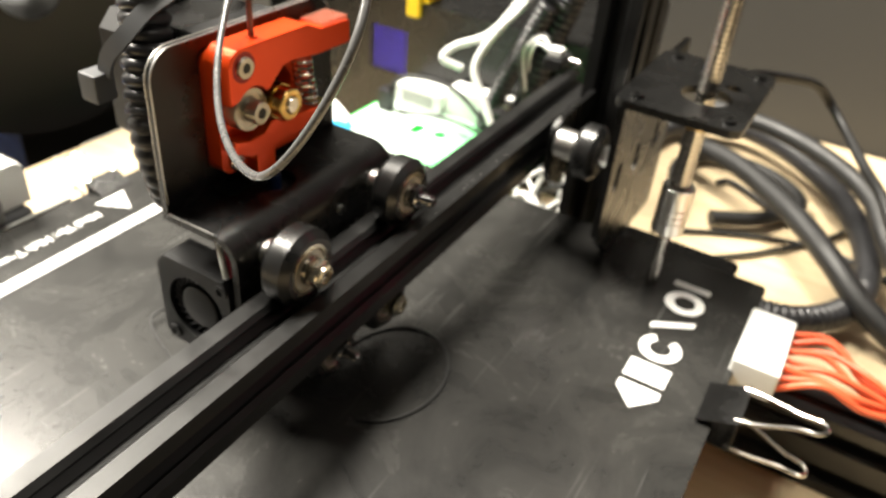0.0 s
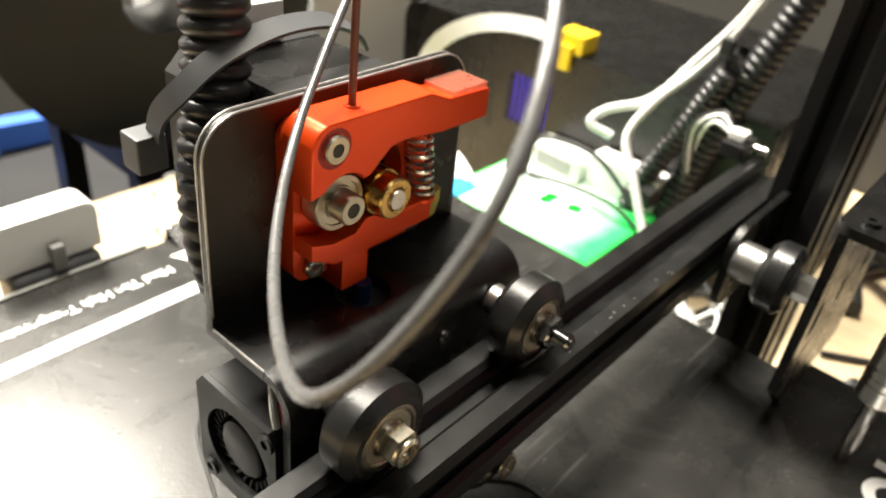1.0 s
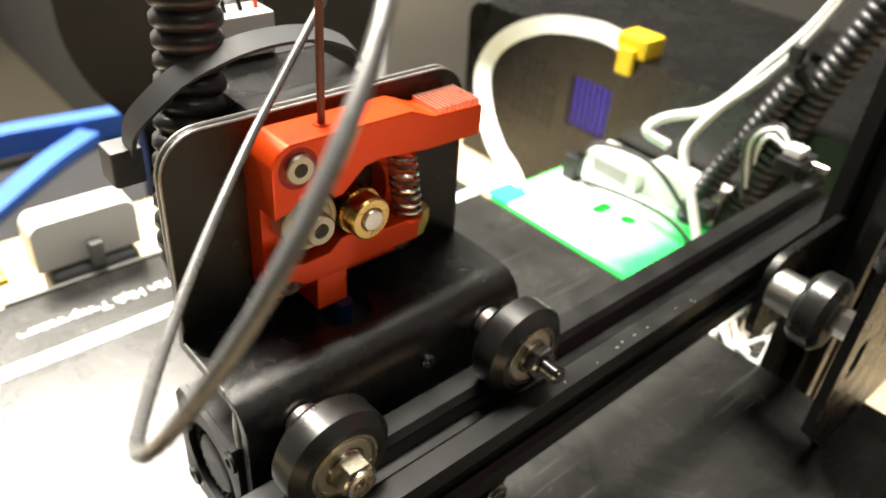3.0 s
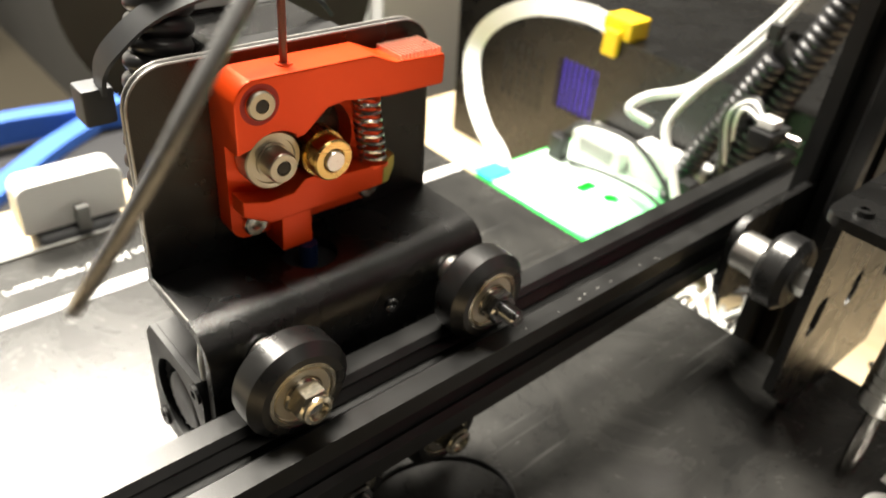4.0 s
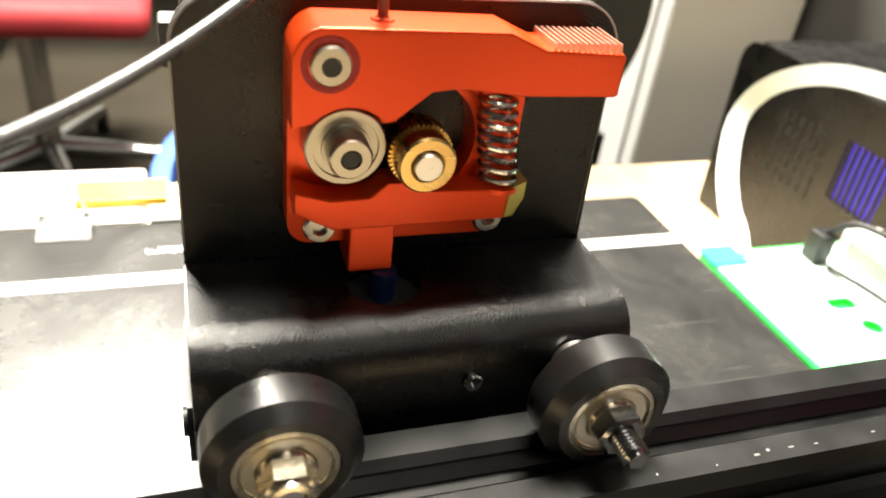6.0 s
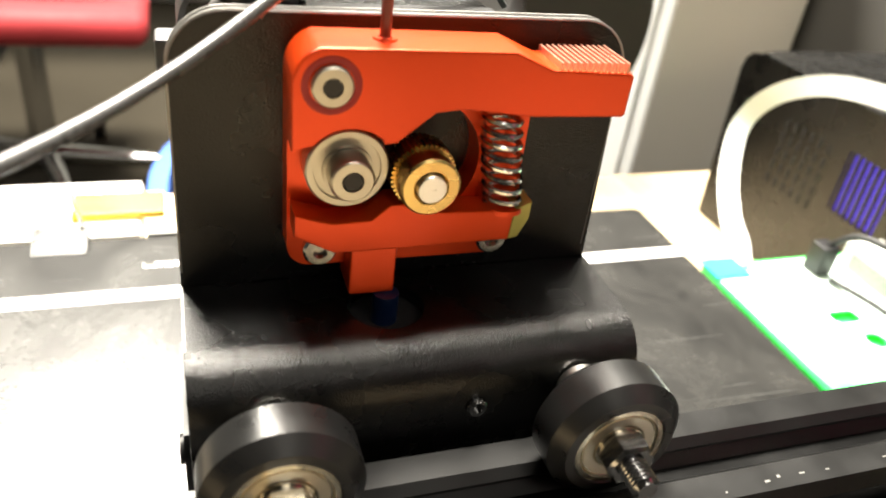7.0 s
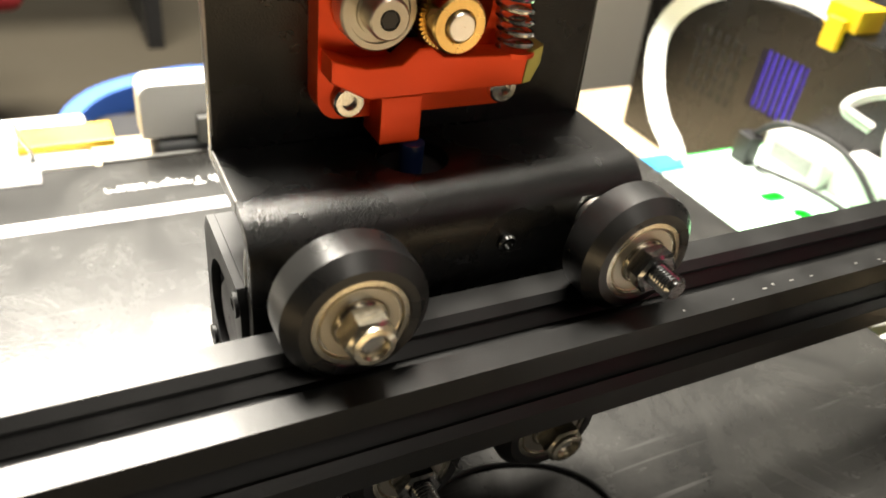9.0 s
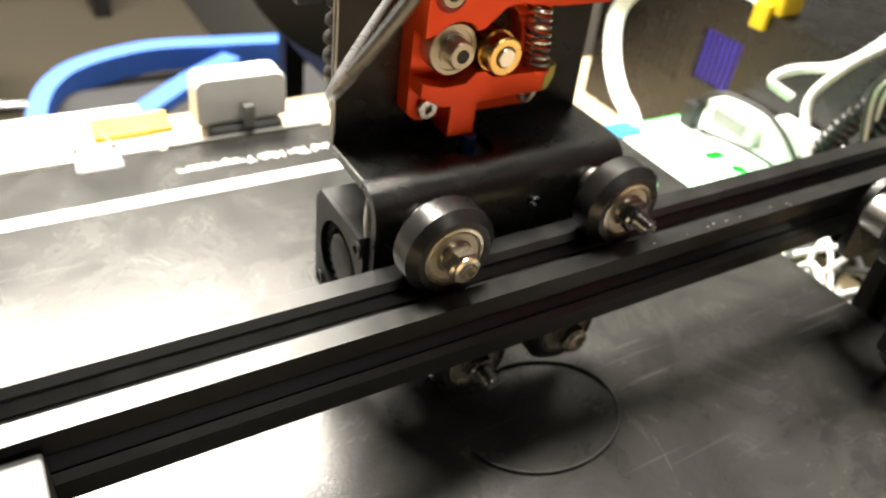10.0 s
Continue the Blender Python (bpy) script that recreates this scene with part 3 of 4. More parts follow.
# pivot screw in its recessed seat
epart("seat_ring", lathe((EX, 26.95, EZ), (0, -1, 0), [(3.3, 0), (4.4, 0), (4.4, 0.06), (4.1, 0.1), (3.3, 0.05)], 40, closed=True), material("dark_red_anodised", (0.3, 0.012, 0.012), 0.35, 0.3, 0.1, 60), lev, "dark red countersunk seat")
epart("pivot_bolt", lathe((EX, 26.9, EZ), (0, -1, 0), [(0, 0), (3.1, 0), (3.1, 0.8), (2.8, 1.1), (1.5, 1.1), (1.4, 0.2), (0, 0.2)], 28), M_SHIELD, lev, "socket-head steel bolt")
# dark hex plugs paint the shade inside the two bolt sockets
epart("socket", cyl((EX, 26.7, EZ), (EX, 25.9, EZ), 1.5, 6), M_DARKHOLE, lev, smooth=False)
epart("socket", cyl((13.4, 26.6, 55.6), (13.4, 24.2, 55.6), 1.55, 6), M_DARKHOLE, None, smooth=False)
for sx in (EX, EX + 31):
    epart("screw", lathe((sx, 33.2, EZ - 31), (0, -1, 0), [(0, 0), (2.9, 0), (2.9, 1.2), (2.5, 1.6), (1.4, 1.6), (1.3, 0.5), (0, 0.5)], 24), M_STEEL, None, "small steel screw")
# idler bearing and its bolt
ic = (13.4, 55.6)
ib = epart("idler_bearing", lathe((ic[0], 33.0, ic[1]), (0, -1, 0), [(2.0, 0), (6.5, 0), (6.6, 0.3), (6.6, 4.4), (6.3, 4.7), (5.3, 4.7), (5.2, 4.3), (4.0, 4.3), (3.9, 4.7), (2.0, 4.7)], 48, closed=True), M_SHIELD, None, "steel idler bearing")
epart("idler_bolt", lathe((ic[0], 28.2, ic[1]), (0, -1, 0), [(0, 0), (3.5, 0), (3.5, 3.6), (3.1, 4.1), (1.7, 4.1), (1.5, 1.6), (0, 1.6)], 32), M_SHIELD, None, "round socket-head bolt")
# brass drive gear
gc = (EX + 15.5, EZ - 15.5)
teeth = []
for k in range(40):
    a = 2 * math.pi * k / 40
    teeth += [(gc[0] + r * math.cos(a + d), gc[1] + r * math.sin(a + d)) for r, d in ((4.95, -0.05), (5.45, -0.02), (5.45, 0.035), (4.95, 0.07))]
g = epart("drive_gear", prism(teeth, "y", 28.0, 32.5), M_BRASS, None, "toothed brass drive gear", smooth=False)
epart("hub", lathe((gc[0], 28.02, gc[1]), (0, -1, 0), [(2.55, 0), (4.9, 0), (4.9, 3.9), (4.5, 4.3), (2.9, 4.3), (2.6, 4.0)], 40, closed=True), M_BRASS, g, "turned brass hub")
epart("grub_screw", cyl((gc[0] + 0.3, 29.4, gc[1] + 4.9), (gc[0] + 0.3, 29.4, gc[1] + 5.4), 1.2, 14), M_POWDER, g)
epart("motor_shaft", lathe((gc[0], 38, gc[1]), (0, -1, 0), [(0, 0), (2.5, 0), (2.5, 14.6), (2.2, 15), (0, 15)], 28), M_ALU, None, "steel motor shaft")
# spring
a0, a1 = Vector((38.4, 30.4, 64.6)), Vector((41.2, 30.4, 47.0))
turns = 8.5
coil = []
for i in range(0, 240):
    k = i / 239
    a = 2 * math.pi * turns * k
    coil.append(a0.lerp(a1, k) + Vector((3.1 * math.cos(a), 3.1 * math.sin(a), 0)))
epart("spring", sweep(coil, 0.5, 8), M_STEEL, None, "coiled steel pressure spring")
epart("spring_cup", cyl((41.2, 30.4, 47.3), (41.2, 30.4, 46.4), 3.8, 24), M_RED)
epart("outlet_block", box(14.6, 22.6, 28.2, 36.4, 31.6, 40.9, 0.5), M_RED)
epart("tube", cyl((21.3, 28.5, 25.6), (21.3, 28.5, 31.5), 2.3, 20), M_BLUE, None, "dark blue feed tube")
epart("inlet_bush", lathe((18.6, 31.5, 74.9), (0, 0, 1), [(1.1, 0), (2.0, 0), (1.7, 0.5), (1.1, 0.5)], 20, closed=True), M_RED)

# the filament: up out of the extruder, over, and down in a loose loop
fil = thing("filament", "grey plastic filament hanging in a loose loop", "filament", (18.6, 31.5, 75.5))
fo = Vector((18.6, 31.5, 75.5))
bm = sweep(spline([(18.6, 31.5, 75.5), (18.6, 31.5, 95), (18.2, 30.5, 112)], 8), 0.85, 10)
bmesh.ops.translate(bm, vec=-fo, verts=bm.verts)
part("fed_end", bm, M_BROWN, fil, "reddish brown end entering the extruder")
bm = sweep(spline([(18.2, 30.5, 112), (13, 22, 129), (-2, -7, 135), (-14.4, -31, 123.5), (-34.5, -42, 103.7), (-42, -25.3, 77.3), (-5, 20.6, 78.3), (66, 63, 129), (120, 110, 190), (190, 200, 300)], 14), 0.9, 10)
bmesh.ops.translate(bm, vec=-fo, verts=bm.verts)
part("loop", bm, M_FILAMENT, fil)

# ---- extruder motor, sleeve and strap ----
mo = thing("stepper_motor", "black square stepper motor behind the carriage plate", "motor", (EX + 15.5, BY + 2.7, PZ + 4))
ma = Vector((EX + 15.5, BY + 2.7, PZ + 4))


def local(bm, at):
    bmesh.ops.translate(bm, vec=-Vector(at), verts=bm.verts)
    return bm


cx, cz = gc
oct_ = [(cx + s * u, cz + t * v) for s, t, u, v in ((-1, -1, 21, 16), (-1, -1, 16, 21), (1, -1, 16, 21), (1, -1, 21, 16), (1, 1, 21, 16), (1, 1, 16, 21), (-1, 1, 16, 21), (-1, 1, 21, 16))]
part("front_bell", local(prism(oct_, "y", BY + 2.7, BY + 11, 0.4), ma), M_PLASTIC, mo)
part("lamination", local(prism([(cx + (u - cx) * 0.985, cz + (v - cz) * 0.985) for u, v in oct_], "y", BY + 11.1, BY + 30), ma), M_POWDER, mo)
part("rear_bell", local(prism(oct_, "y", BY + 30.1, BY + 40, 0.4), ma), M_PLASTIC, mo)
cn = part("connector", local(box(14, 31, BY + 30, BY + 39, cz + 21.3, cz + 31, 0.6), ma), M_WHITE, mo, "white plug with thin wires")
for k, c in enumerate((M_YELLOW, M_PLASTIC, M_PLASTIC, M_ORANGE)):
    wx = 16.5 + 4 * k
    part("wire", local(sweep(spline([(wx, BY + 34, cz + 31), (wx - 2, BY + 36, cz + 42), (wx - 10, BY + 34, cz + 60)], 6), 0.6, 6), ma), c, cn)

sl = tagged(finish("cable_sleeve", sleeve([(2, 52, 24), (-1, 51, 34), (-2.5, 51.5, 46), (0, 54, 62), (4.5, 57, 84), (5, 60, 110), (0, 66, 150), (-10, 80, 200)], 7.2, 4.2, 1.3), M_SLEEVE), "black corrugated cable sleeve strapped to the carriage", "cable sleeve")
cable("wavy_thread", [(1.5 - 0.2 * k + (0.7 if k % 2 else -0.7), 61, 87 - 1.0 * k) for k in range(14)], 0.4, M_WHITE, "thin white wavy thread beside the black sleeve", "thread", 4, 6)
st = thing("zip_strap", "grey plastic zip strap tied round sleeve and motor", "zip strap", (-13, 52, 55))
sa = Vector((-13, 52, 55))
part("band", local(sweep(spline([(-9.5, 60, 65), (-9.5, 57, 71), (-7.5, 52, 77), (0, 50, 83), (14, 51, 86), (30, 54, 84.5), (42, 57, 79.5), (48, 60, 74)], 8), 1, flat=(2.4, 0.5), up=(0, 1, 0)), sa), M_STRAP, st)
part("head", local(box(-14, -7, 59, 66, 57, 65.5, 0.8), sa), M_STRAP, st)

# ---- blower beside the carriage ----
bl = thing("blower_fan", "black blower fan tucked behind the carriage plate", "fan", (-8, 30, -18))
ba = Vector((-8, 30, -18))
FY, FZ = 31.0, -3.0
OUT = [(17, -20), (44, -20), (46, -17), (46, 9), (43, 13), (19, 13), (16.5, 10), (16.5, -17)]
part("housing", local(holed(OUT, [ring(FY, FZ, 11.6, 36)], "x", -13.6, -12.1), ba), M_PLASTIC, bl)
part("shell", local(holed(OUT, [ring(FY, FZ, 13.6, 36)], "x", -12.0, -4), ba), M_PLASTIC, bl)
part("back", local(prism(OUT, "x", -3.9, -2.4), ba), M_PLASTIC, bl)
hub = part("hub", local(lathe((-4.0, FY, FZ), (-1, 0, 0), [(0, 0), (7.4, 0), (7.4, 8.2), (6.8, 8.7), (0.9, 8.7), (0, 9.0)], 32), ba), M_PLASTIC, bl)
for k in range(26):
    a = 2 * math.pi * k / 26
    p = [(FY + r * math.cos(a + d), FZ + r * math.sin(a + d)) for r, d in ((8.8, 0.0), (11.3, 0.14), (11.3, 0.2), (8.8, 0.07))]
    part("blade", local(prism(p, "x", -11.9, -4.2), ba), M_STRAP, hub, smooth=False)
part("lead", local(sweep(spline([(-4, 30, 24), (-7, 24, 22), (-9, 20, 18), (-9.4, 18.4, 13.2)], 6), 0.8, 8), ba), material("red_wire", (0.6, 0.03, 0.05), 0.5), bl)
part("lead", local(sweep(spline([(-5, 31, 25), (-8.6, 24, 23), (-10.8, 20.6, 18), (-11.2, 19, 13.2)], 6), 0.9, 8), ba), M_WHITE, bl)
for sy, sz in ((19.5, 9.5), (42, -16.5)):
    part("lug", local(lathe((-13.6, sy, sz), (-1, 0, 0), [(1.2, 0), (2.5, 0), (2.5, 0.7), (1.2, 0.7)], 16, closed=True), ba), M_PLASTIC, bl)

# hot end under the shelf; its black block is added to keep the hole dark
he = thing("hot_end", "hot end under the carriage shelf with an added black light block", "hot end", (21, 28, -42))
ha = Vector((21, 28, -42))
part("hole_block", local(box(2, 44, 16.2, 38, -26, 25.4, 1), ha), M_BLACKFAB, he)
part("heater_block", local(box(12, 34, 18, 36, -38, -26.2, 0.8), ha), M_ALU, he)
part("nozzle", local(lathe((21.5, 27, -38.1), (0, 0, -1), [(0, 0), (4, 0), (4, 2.4), (0.8, 4.6), (0, 4.6)], 6), ha), M_BRASS, he)


# ---- control box and electronics beside the bed ----
cb = thing("control_box", "black metal control box standing on the table", "control box", (360, 150, TABLE))
ca = Vector((360, 150, TABLE))
VY0, VY1, VZ0, VZ1 = 156, 186, -58, -26
face = holed([(20, TABLE + 0.5), (276, TABLE + 0.5), (280, -18), (278.5, -11), (274, -6.5), (267, -5), (20, -5)], [[(VY0, VZ0), (VY1, VZ0), (VY1, VZ1), (VY0, VZ1)]], "x", 300, 303)
part("front_panel", local(face, ca), M_POWDER, cb, smooth=False)
part("shell", local(box(303.1, 466, 20, 279, TABLE + 0.5, -5, 8, 4), ca), M_POWDER, cb)
part("lid", local(box(300, 466, 22, 266, -4.9, -3.6, 0.5), ca), M_POWDER, cb)
part("fan", local(box(302.6, 303.4, VY0, VY1, VZ0, VZ1), ca), M_PURPLE, cb, "fan glowing blue behind the grille", smooth=False)
for k in range(7):
    y = VY0 + 2 + k * 4.2
    part("grille_bar", local(box(300.2, 301.6, y, y + 1.5, VZ0, VZ1), ca), M_POWDER, cb, smooth=False)
for r in range(5):
    for k in range(6):
        y, z = 198 + k * 6.4, -66 + r * 8
        part("slot", local(box(299.6, 300.1, y, y + 1.6, z, z + 5.5), ca), M_BLACKFAB, cb, smooth=False)

pcb = thing("green_case", "green plastic electronics case lying beside the bed", "electronics case", (245, 110, TABLE))
pa = Vector((245, 110, TABLE))
GZ = -67.0
outer = rounded(207, 290, 62, 158, 3)
part("cover", local(holed(outer, [rounded(244, 256, 110, 116, 2), ring(252, 97, 3.6, 20)], "z", GZ - 2.5, GZ), pa), M_GREEN, pcb)
# added film carries the painted brightness of the green cover
part("washout_film", local(holed(rounded(209.5, 288, 64, 156, 3), [rounded(243, 257, 109, 117, 3), ring(252, 97, 4.6, 20)], "z", GZ + 0.05, GZ + 0.3), pa), M_WASHOUT, pcb, "film with washed-out brightness painted over the green cover")
part("tray", local(prism(outer, "z", TABLE + 0.4, GZ - 2.6), pa), M_GREEN, pcb)
part("port", local(box(258, 267, 141, 151, GZ + 0.2, GZ + 15, 1.5), pa), M_PLASTIC, pcb)
wb = thing("label_box", "small white labelled box leaning by the control box", "box", (292, 120, GZ))
part("body", local(box(276, 297, 112, 148, GZ + 0.5, GZ + 14, 1), (292, 120, GZ)), M_WHITE, wb)
part("label_print", local(box(275.7, 275.95, 118, 142, GZ + 3, GZ + 11.5), (292, 120, GZ)), M_LABEL, wb, smooth=False)
part("wing", local(box(281, 297, 66, 110, GZ + 0.5, GZ + 20, 1), (292, 120, GZ)), M_WHITE, wb)

rib = thing("ribbon_cable", "white flat ribbon cable looping down to the green case", "ribbon cable", (300, 150, 10))
ra = Vector((300, 150, 10))
rp = spline([(303, 152, 2), (298, 176, 5), (290, 206, 0), (281, 228, -14), (274, 236, -34), (264, 222, -54), (250, 196, -64.5), (238, 172, -66.2), (226, 154, -66.2)], 10)
part("band", local(sweep(rp, 1, flat=(5.2, 0.3), thin=(0.72, 0.62, -0.3)), ra), M_WHITE, rib)
part("stiffener", local(box(208, 226, 146, 160, -66.4, -65.2, 0.3), ra), M_BLUETAPE, rib, "bright blue stiffener")
part("plug", local(box(300, 318, 140, 160, -3.4, 8, 1), ra), M_YELLOW, rib, "yellow plug")
part("plug_foot", local(box(296, 299.8, 145, 155, -13, 2, 0.8), ra), M_YELLOW, rib, "yellow plug")

# cables
cable("usb_lead", [(263, 146, GZ + 14), (268, 134, GZ + 25), (274, 104, GZ + 24), (270, 76, GZ + 10), (264, 58, GZ + 1.6)], 1.5, M_RUBBER, "thin black lead plugged into the green case", "cable")
cable("usb_lead", [(262, 136, GZ + 2), (262, 110, GZ + 6), (258, 80, GZ + 9), (258, 62, GZ + 2)], 1.3, M_RUBBER, "thin black lead lying over the green case", "cable")
tagged(finish("cable_clip", box(266, 276, 62, 70, GZ + 10, GZ + 20, 1), M_RUBBER), "small black clip on a lead", "cable clip")
cable("white_cable", [(258, 58, GZ + 2), (262, 72, -42), (266, 84, -22), (276, 78, -2), (288, 66, 16), (296, 54, 40), (300, 42, 72), (302, 26, 115), (304, 5, 170)], 2.3, M_WHITE, "white cable looping up beside the post", "cable", group="white cables")
cable("white_cable", [(264, 92, -24), (259, 103, -19), (266, 99, -12), (279, 82, -3), (289, 68, 20), (297, 54, 46), (300, 42, 80), (300, 26, 122), (300, 5, 176)], 2.3, M_WHITE, "white cable with a loose folded end", "cable", group="white cables")
tagged(finish("cable_sleeve", sleeve([(292, 62, TABLE + 8), (290, 62, -75), (292, 56, -40), (296, 46, 2), (299, 33, 48), (302, 18, 100), (304, 0, 165)], 8.0, 4.4, 1.4), M_SLEEVE), "thick black corrugated cable sleeve beside the post", "cable sleeve")
tagged(finish("cable_sleeve", sleeve([(284, 82, TABLE + 8), (280, 80, -72), (282, 74, -44), (286, 62, -10), (288, 50, 20)], 6.5, 4.2, 1.3), M_SLEEVE), "black corrugated cable sleeve beside the green case", "cable sleeve")
zt = thing("zip_tie", "black zip tie holding the cables together", "zip tie", (297, 47, 22))
part("band", local(sweep([(304 + 10 * math.cos(a * 0.4), 40 + 10 * math.sin(a * 0.4) * 0.6, 8 + 9 * math.sin(a * 0.4) * 0.8) for a in range(17)], 1, flat=(2.2, 0.5), up=(0.3, -0.6, 0.7)), (304, 40, 8)), M_RUBBER, zt)
part("head", local(box(290, 296, 44, 50, 14, 22, 0.8), (304, 40, 8)), M_RUBBER, zt)
part("tail", local(sweep(spline([(293, 46, 18), (296, 44, 6), (300, 42, -10), (303, 41, -16)], 6), 1, flat=(2.0, 0.4), up=(0, 1, 0)), (304, 40, 8)), M_RUBBER, zt)

# wiring glimpsed at the foot of the post
wn = thing("wiring_nest", "tangle of white and black wires under the beam end", "wiring", (205, 15, TABLE))
wa = Vector((205, 15, TABLE))
rng = random.Random(4)
part("terminal_block", local(box(196, 226, -2, 14, TABLE + 0.5, TABLE + 34, 1), wa), M_WHITE, wn)
part("terminal_block", local(box(192, 206, 18, 34, TABLE + 0.5, TABLE + 28, 1), wa), M_PLASTIC, wn)
for k in range(16):
    p = [Vector((190 + rng.random() * 60, -14 + rng.random() * 60, TABLE + 6 + rng.random() * 50)) for _ in range(4)]
    part("wire", local(sweep(spline(p, 8), 1.0 + rng.random() * 0.8, 7), wa), rng.choice((M_WHITE, M_RUBBER, M_STRAP, M_WHITE)), wn)
w2 = thing("limit_switch", "small switch with white and red wires at the beam end", "switch", (222, 16, 12))
sa2 = Vector((222, 16, 12))
part("body", local(box(214, 230, 10, 20, 10.3, 16.5, 0.8), sa2), M_PLASTIC, w2)
part("plug", local(box(217, 224, 12, 19, 16.7, 20.5, 0.6), sa2), M_WHITE, w2)
part("screw", local(cyl((226, 9.9, 13.5), (226, 4, 13.5), 1.8, 14), sa2), M_STEEL, w2)
for k, c in enumerate((M_WHITE, M_RUBBER, M_WHITE, M_RUBBER)):
    part("wire", local(sweep(spline([(218.5 + 1.4 * k, 19, 19), (221 + 2 * k, 27, 20 + k), (236, 36 + 2 * k, 8), (255, 44, -10 - 6 * k)], 8), 0.9, 7), sa2), c, w2)

# ---- bed plug and the near corner ----
bc = thing("bed_plug", "white plug with a bundle of orange wires on the bed edge", "plug", (125, -124, BED))
bca = Vector((125, -124, BED))
part("housing", local(box(112, 151, -134, -116, BED - 8, BED + 6, 1.2), bca), M_WHITE, bc)
for k in range(9):
    y = -96.5 + 0.2 * k
    x0 = 115 + 4.1 * k
    p = [(x0, -134, BED - 2 + (k % 3) * 2), (x0 + 1 + rng.random() * 3, -148, BED - 1 + rng.random() * 8), (130 + (k - 4) * 2.2 + rng.random() * 3, -164, BED - 4 + rng.random() * 7), (133 + (k % 3) * 2.4, -181, BED - 8 + (k // 3) * 2.4)]
    part("wire", local(sweep(spline(p, 8), 1.25, 8), bca), M_ORANGE, bc)
tagged(finish("cable_sleeve", sleeve([(135, -177, BED - 6), (137, -200, BED - 12), (142, -232, BED - 24), (156, -280, BED - 40), (192, -350, TABLE + 12)], 7.4, 4.2, 1.1), M_SLEEVE), "black corrugated sleeve on the orange bed wires", "cable sleeve")


def binder_clip(at, turn, name="binder_clip", label="black binder clip with bright wire arms on the bed edge"):
    """Clip that opens along +y, jaws round z = 0."""
    ob = thing(name, label, "binder clip", at, group="binder clips")
    ob.rotation_euler = (0, 0, radians(turn))
    part("jaw", prism([(-1, 1.0), (12, 6.5), (12.6, 6.5), (12.6, -6.5), (12, -6.5), (-1, -5.6), (-1, -6.2), (13.2, -7.1), (13.2, 7.1), (-1, 1.6)], "x", -11, 11), M_POWDER, ob, smooth=False)
    for s in (1, -1):
        z = 6.6 * s
        arm = spline([(-9, 11, z), (-8, 18, z + 1.0 * s), (-4, 30, z + 3 * s), (-3.2, 37, z + 4 * s), (0, 39.5, z + 4.4 * s), (3.2, 37, z + 4 * s), (4, 30, z + 3 * s), (8, 18, z + 1.0 * s), (9, 11, z)], 6)
        part("arm", sweep(arm, 0.8, 8), M_STEEL, ob, "bright bent wire arm")
    return ob


binder_clip((88, -113, BED), 180)
for at in ((62, 167, BED - 1), (-54, 167, BED - 1)):
    binder_clip(at, 0).scale = (0.8, 0.8, 0.8)
lk = thing("white_corner_holder", "white plastic holder clamped on the far bed edge", "holder", (10, 170, BED))
part("body", local(prism(rounded(-11, 29, BED + 4, BED + 25, 5, 6, "cd"), "y", 182, 196, 1.0), (10, 170, BED)), M_WHITE, lk)
part("foot", local(box(-26, 44, 176.2, 178.3, BED - 8, BED + 0.5, 0.5), (10, 170, BED)), M_MIDGREY, lk)
part("drum", local(box(-8, 27, 178.5, 194, BED - 14, BED + 3.6, 3, 3), (10, 170, BED)), M_STRAP, lk, "dark grey body under the white cover")
part("rib", local(box(8, 13, 177.5, 181.7, BED + 2.3, BED + 13, 0.6), (10, 170, BED)), M_MIDGREY, lk)
part("tray", local(box(-150, -28, 179, 222, BED - 14, BED - 1, 2), (10, 170, BED)), M_WHITE, lk)
part("tag", local(box(-52, -20, 190, 206, BED - 0.9, BED + 2, 0.5), (10, 170, BED)), M_YELLOW, lk)

# scraps on the bed
cable("filament_scrap", [(26, 50, BED + 1), (16, 74, BED + 1.5), (8, 79, BED + 3), (2, 76, BED + 1.2), (-7, 54, BED + 0.9), (-11, 44, BED + 1.6), (-14, 40, BED + 0.9), (-22, 26, BED + 0.8)], 0.5, M_RUBBER, "thin black scrap of filament lying on the bed", "filament scrap")
cable("filament_ring", [(35 + 26 * math.cos(a), -10 + 20 * math.sin(a), BED + 0.6) for a in [radians(190 + 14 * k) for k in range(22)]], 0.55, M_RUBBER, "thin black ring of filament lying on the bed", "filament scrap", 5)

# coiled cables on the table by the wall
tagged(finish("cable_sleeve", sleeve([(270, -60, -103), (252, -92, -100), (239, -108, -100), (242, -136, -99), (264, -158, -98), (298, -167, -98), (350, -161, -97), (405, -134, -94), (445, -95, -92), (470, -50, -96), (440, -5, -102), (360, 0, -103)], 8.0, 4.2, 0.8), M_SLEEVE), "thick black corrugated sleeve coiled on the table", "cable sleeve")
cable("power_cable", [(400, -30, -88), (372, -66, -80), (340, -98, -78), (312, -122, -78), (285, -145, -82), (262, -170, -92), (250, -205, -105)], 7.0, M_RUBBER, "black power cable draped over the coiled sleeve", "cable", 8, 14, "coiled cables")
cable("power_cable", [(420, -40, -66), (398, -84, -60), (374, -122, -60), (345, -152, -64), (315, -168, -74), (290, -190, -96)], 6.0, M_RUBBER, "black power cable draped over the coiled sleeve", "cable", 8, 14, "coiled cables")
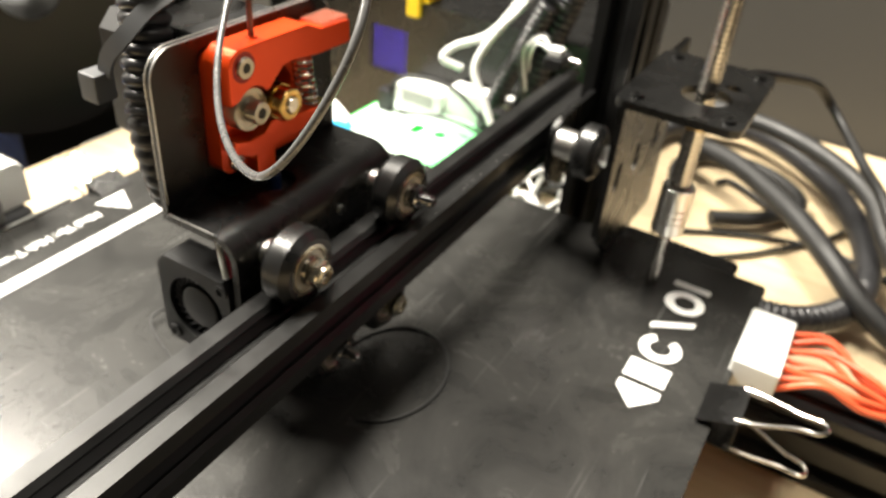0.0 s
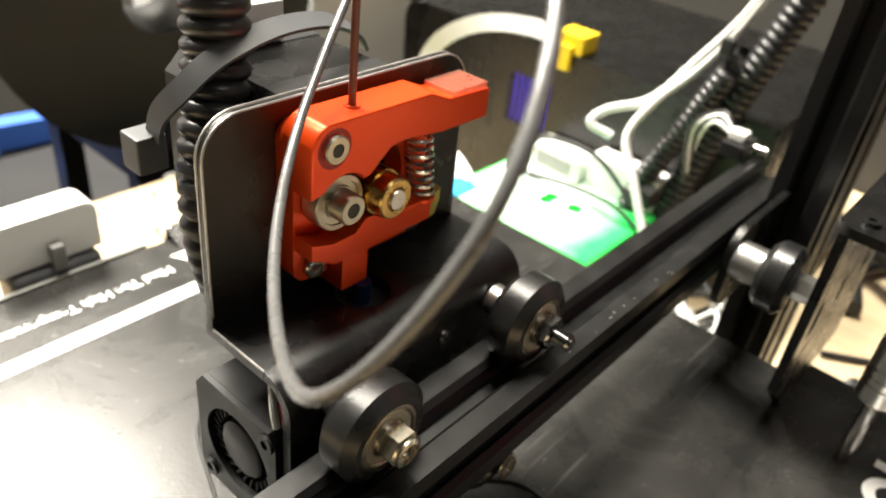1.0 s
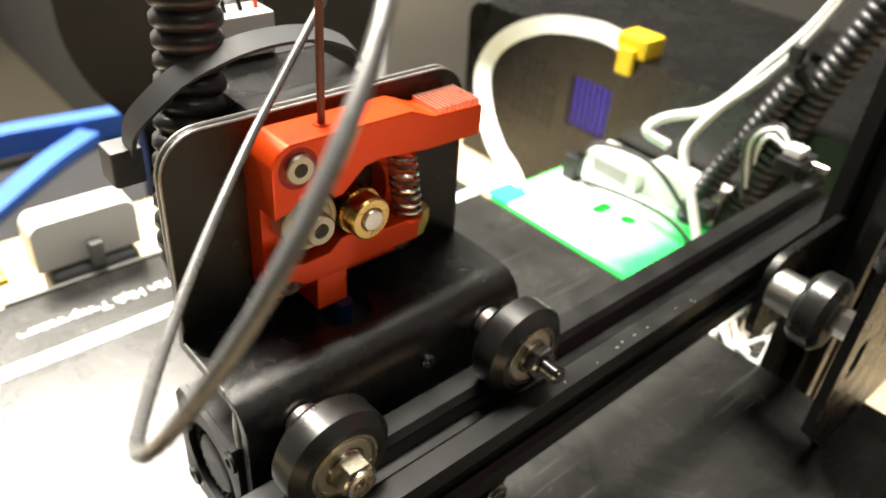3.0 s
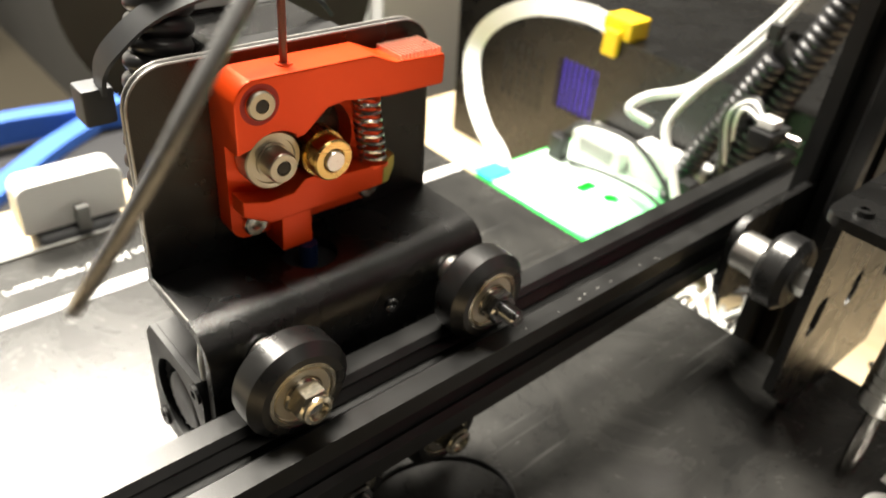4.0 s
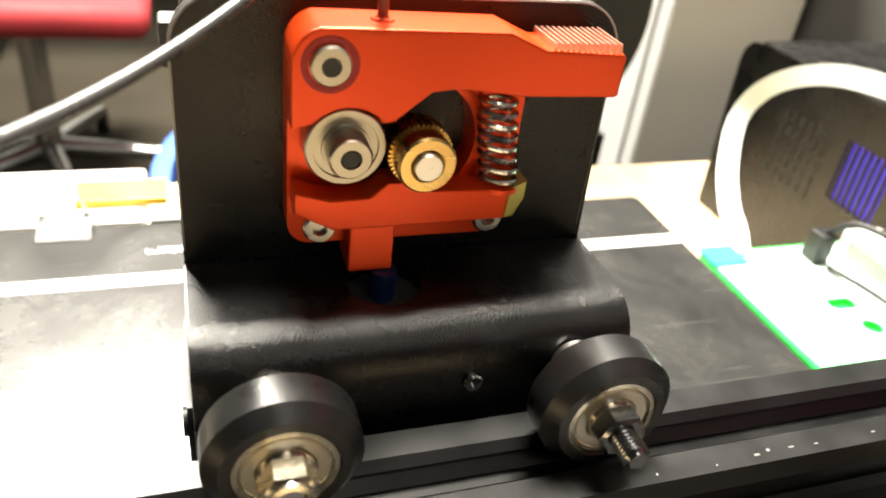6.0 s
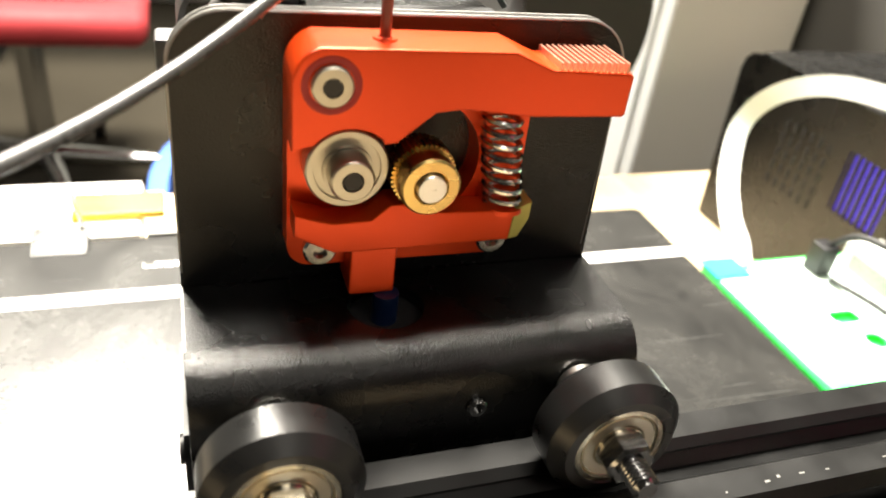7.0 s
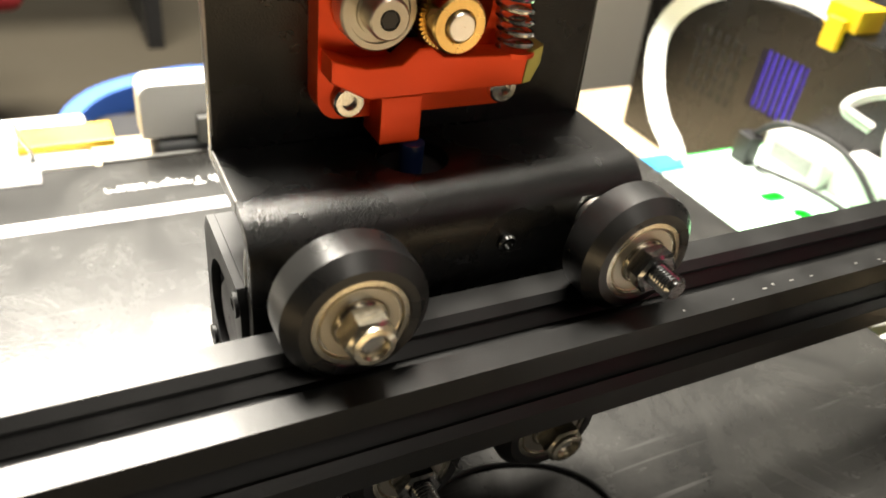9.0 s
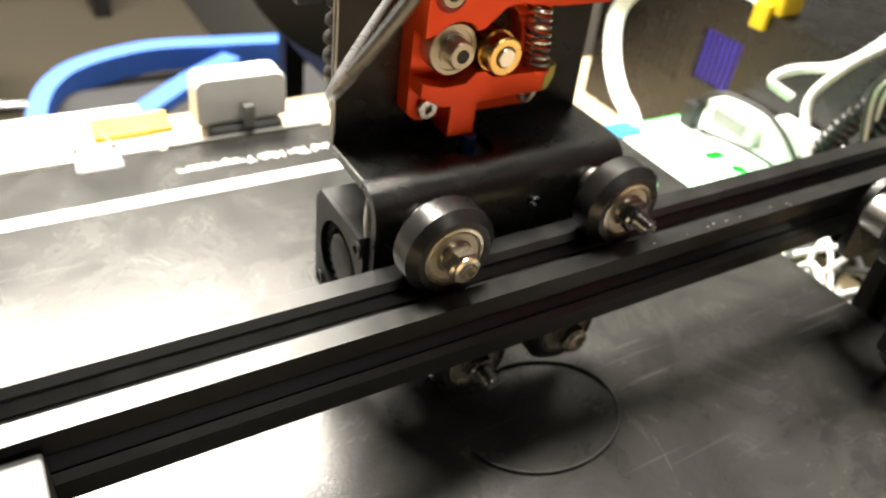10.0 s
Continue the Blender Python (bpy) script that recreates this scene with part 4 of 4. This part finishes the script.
cable("power_cable", [(330, -70, -104), (352, -100, -104), (390, -118, -104), (420, -90, -104), (424, -50, -104), (395, -30, -105), (350, -40, -105)], 5.0, M_RUBBER, "black power cable lying in a ring on the table", "cable", 8, 12, "coiled cables")
cable("thin_cable", [(392, -60, -109), (398, -72, -108.6), (366, -117, -108.6), (343, -153, -108.6), (330, -190, -109)], 2.0, M_RUBBER, "thin black cable lying across the table", "cable", 8, 8, "thin cables")
cable("thin_cable", [(280, -70, -109.5), (320, -110, -109.2), (380, -150, -109.2), (440, -150, -109.5)], 1.6, M_RUBBER, "thin black cable lying across the table", "cable", 8, 8, "thin cables")
cable("thin_cable", [(300, -40, -109.5), (330, -90, -109.4), (345, -140, -109), (330, -200, -109.5)], 1.6, M_RUBBER, "thin black cable lying across the table", "cable", 8, 8, "thin cables")
cable("motor_cable", [(190, -72, 38), (230, -84, 30), (290, -102, 12), (310, -112, -2), (298, -126, -12), (262, -140, -14), (232, -152, -16), (205, -170, -40), (200, -200, TABLE + 3)], 2.6, M_RUBBER, "black cable arching from the beam carrier to the table", "cable")
pk = thing("pink_sign", "pink and black sign on the wall beside the desk", "sign", (531, -420, 300))
part("panel", box(-6, 0, -260, 160, -60, 120, 2), M_BLACKFAB, pk)
part("field", box(-8, -6.2, -230, 130, -40, 100), material("pink_print", (0.6, 0.04, 0.16), 0.5), pk, smooth=False)

# ---- things behind the table ----
cab = thing("grey_cabinet", "pale grey metal cabinet standing behind the table", "cabinet", (482, 560, FLOOR))
part("body", box(-95, 44, -80, 260, 0, 940, 6), M_GREYPANEL, cab)
part("side_panel", box(-97.5, -95.2, -60, 240, 30, 900, 2), M_GREYPANEL, cab)
ch = thing("blue_chair", "black office chair with blue fabric trim", "chair", (180, 850, FLOOR))
part("seat", box(-225, 260, -200, 150, 400, 470, 60, 5), M_BLACKFAB, ch)
part("trim", sweep(spline([(-232, -90, 440), (-225, 40, 462), (-175, 124, 476), (-68, 166, 480), (40, 160, 480), (150, 150, 478)], 10), 1, flat=(20, 12), up=(0, 0, 1)), M_BLUEFAB, ch, "blue fabric strap")
part("trim", sweep(spline([(-150, -40, 473), (-70, 30, 476), (-10, 80, 478), (60, 130, 478)], 10), 1, flat=(16, 8), up=(1, -1, 0)), M_BLUEFAB, ch, "blue fabric strap")
part("column", cyl((0, 0, 90), (0, 0, 420), 28, 20), M_PLASTIC, ch)
for k in range(5):
    a = radians(72 * k + 20)
    part("foot", sweep([(30 * math.cos(a), 30 * math.sin(a), 100), (280 * math.cos(a), 280 * math.sin(a), 62)], [24, 16], 10), M_PLASTIC, ch)
    part("caster", cyl((280 * math.cos(a) - 12, 280 * math.sin(a), 30), (280 * math.cos(a) + 12, 280 * math.sin(a), 30), 30, 20, 4), M_PLASTIC, ch)
rc = thing("red_chair", "red upholstered stool chair with a steel foot", "chair", (-330, 1750, FLOOR))
part("seat", box(-260, 260, -250, 250, 430, 500, 30, 4), M_REDFAB, rc)
part("column", cyl((0, 0, 60), (0, 0, 430), 30, 20), M_CHROME, rc)
for k in range(5):
    a = radians(72 * k)
    part("foot", sweep([(20 * math.cos(a), 20 * math.sin(a), 90), (300 * math.cos(a), 300 * math.sin(a), 60)], [26, 16], 10), M_CHROME, rc)
    part("caster", cyl((300 * math.cos(a) - 14, 300 * math.sin(a), 30), (300 * math.cos(a) + 14, 300 * math.sin(a), 30), 30, 18, 4), M_PLASTIC, rc)
wbx = thing("storage_box", "white storage box standing on the red chair", "box", (-330, 1750, FLOOR + 500.5))
part("body", box(-180, 180, -150, 150, 0, 260, 6), M_WHITE, wbx)
part("lid", box(-186, 186, -156, 156, 260.3, 290, 6), M_WHITE, wbx)
bn = thing("work_bench", "pale work bench at the back of the room", "bench", (-600, 2700, FLOOR))
part("top", box(-900, 900, -300, 300, 720, 760, 4), M_BENCH, bn)
for bx in (-860, 0, 860):
    part("leg", box(bx - 25, bx + 25, -280, 280, 0, 719), M_PLASTIC, bn)
sp = thing("black_spool", "large black plastic filament spool behind the bed", "spool", (190, 440, TABLE - 25))
part("flange", lathe((0, -34, 112), (0.25, 1, 0), [(24, 0), (112, 0), (112, 4), (24, 4)], 64, closed=True), M_BLACKFAB, sp)
part("flange", lathe((0, -34, 112), (0.25, 1, 0), [(24, 62), (112, 62), (112, 66), (24, 66)], 64, closed=True), M_PLASTIC, sp)
part("core", lathe((0, -34, 112), (0.25, 1, 0), [(24, 4.1), (96, 4.1), (96, 61.9), (24, 61.9)], 56, closed=True), M_RUBBER, sp)
tb = thing("side_table", "low dark side table behind the work table", "table", (190, 470, FLOOR))
part("top", box(-20, 130, -40, 130, TABLE - 60 - FLOOR, TABLE - 25.5 - FLOOR, 2), M_PLASTIC, tb)
for lx, ly in ((-15, -35), (105, -35), (-15, 105), (105, 105)):
    part("leg", box(lx, lx + 20, ly, ly + 20, 0, TABLE - 60.5 - FLOOR), M_PLASTIC, tb)
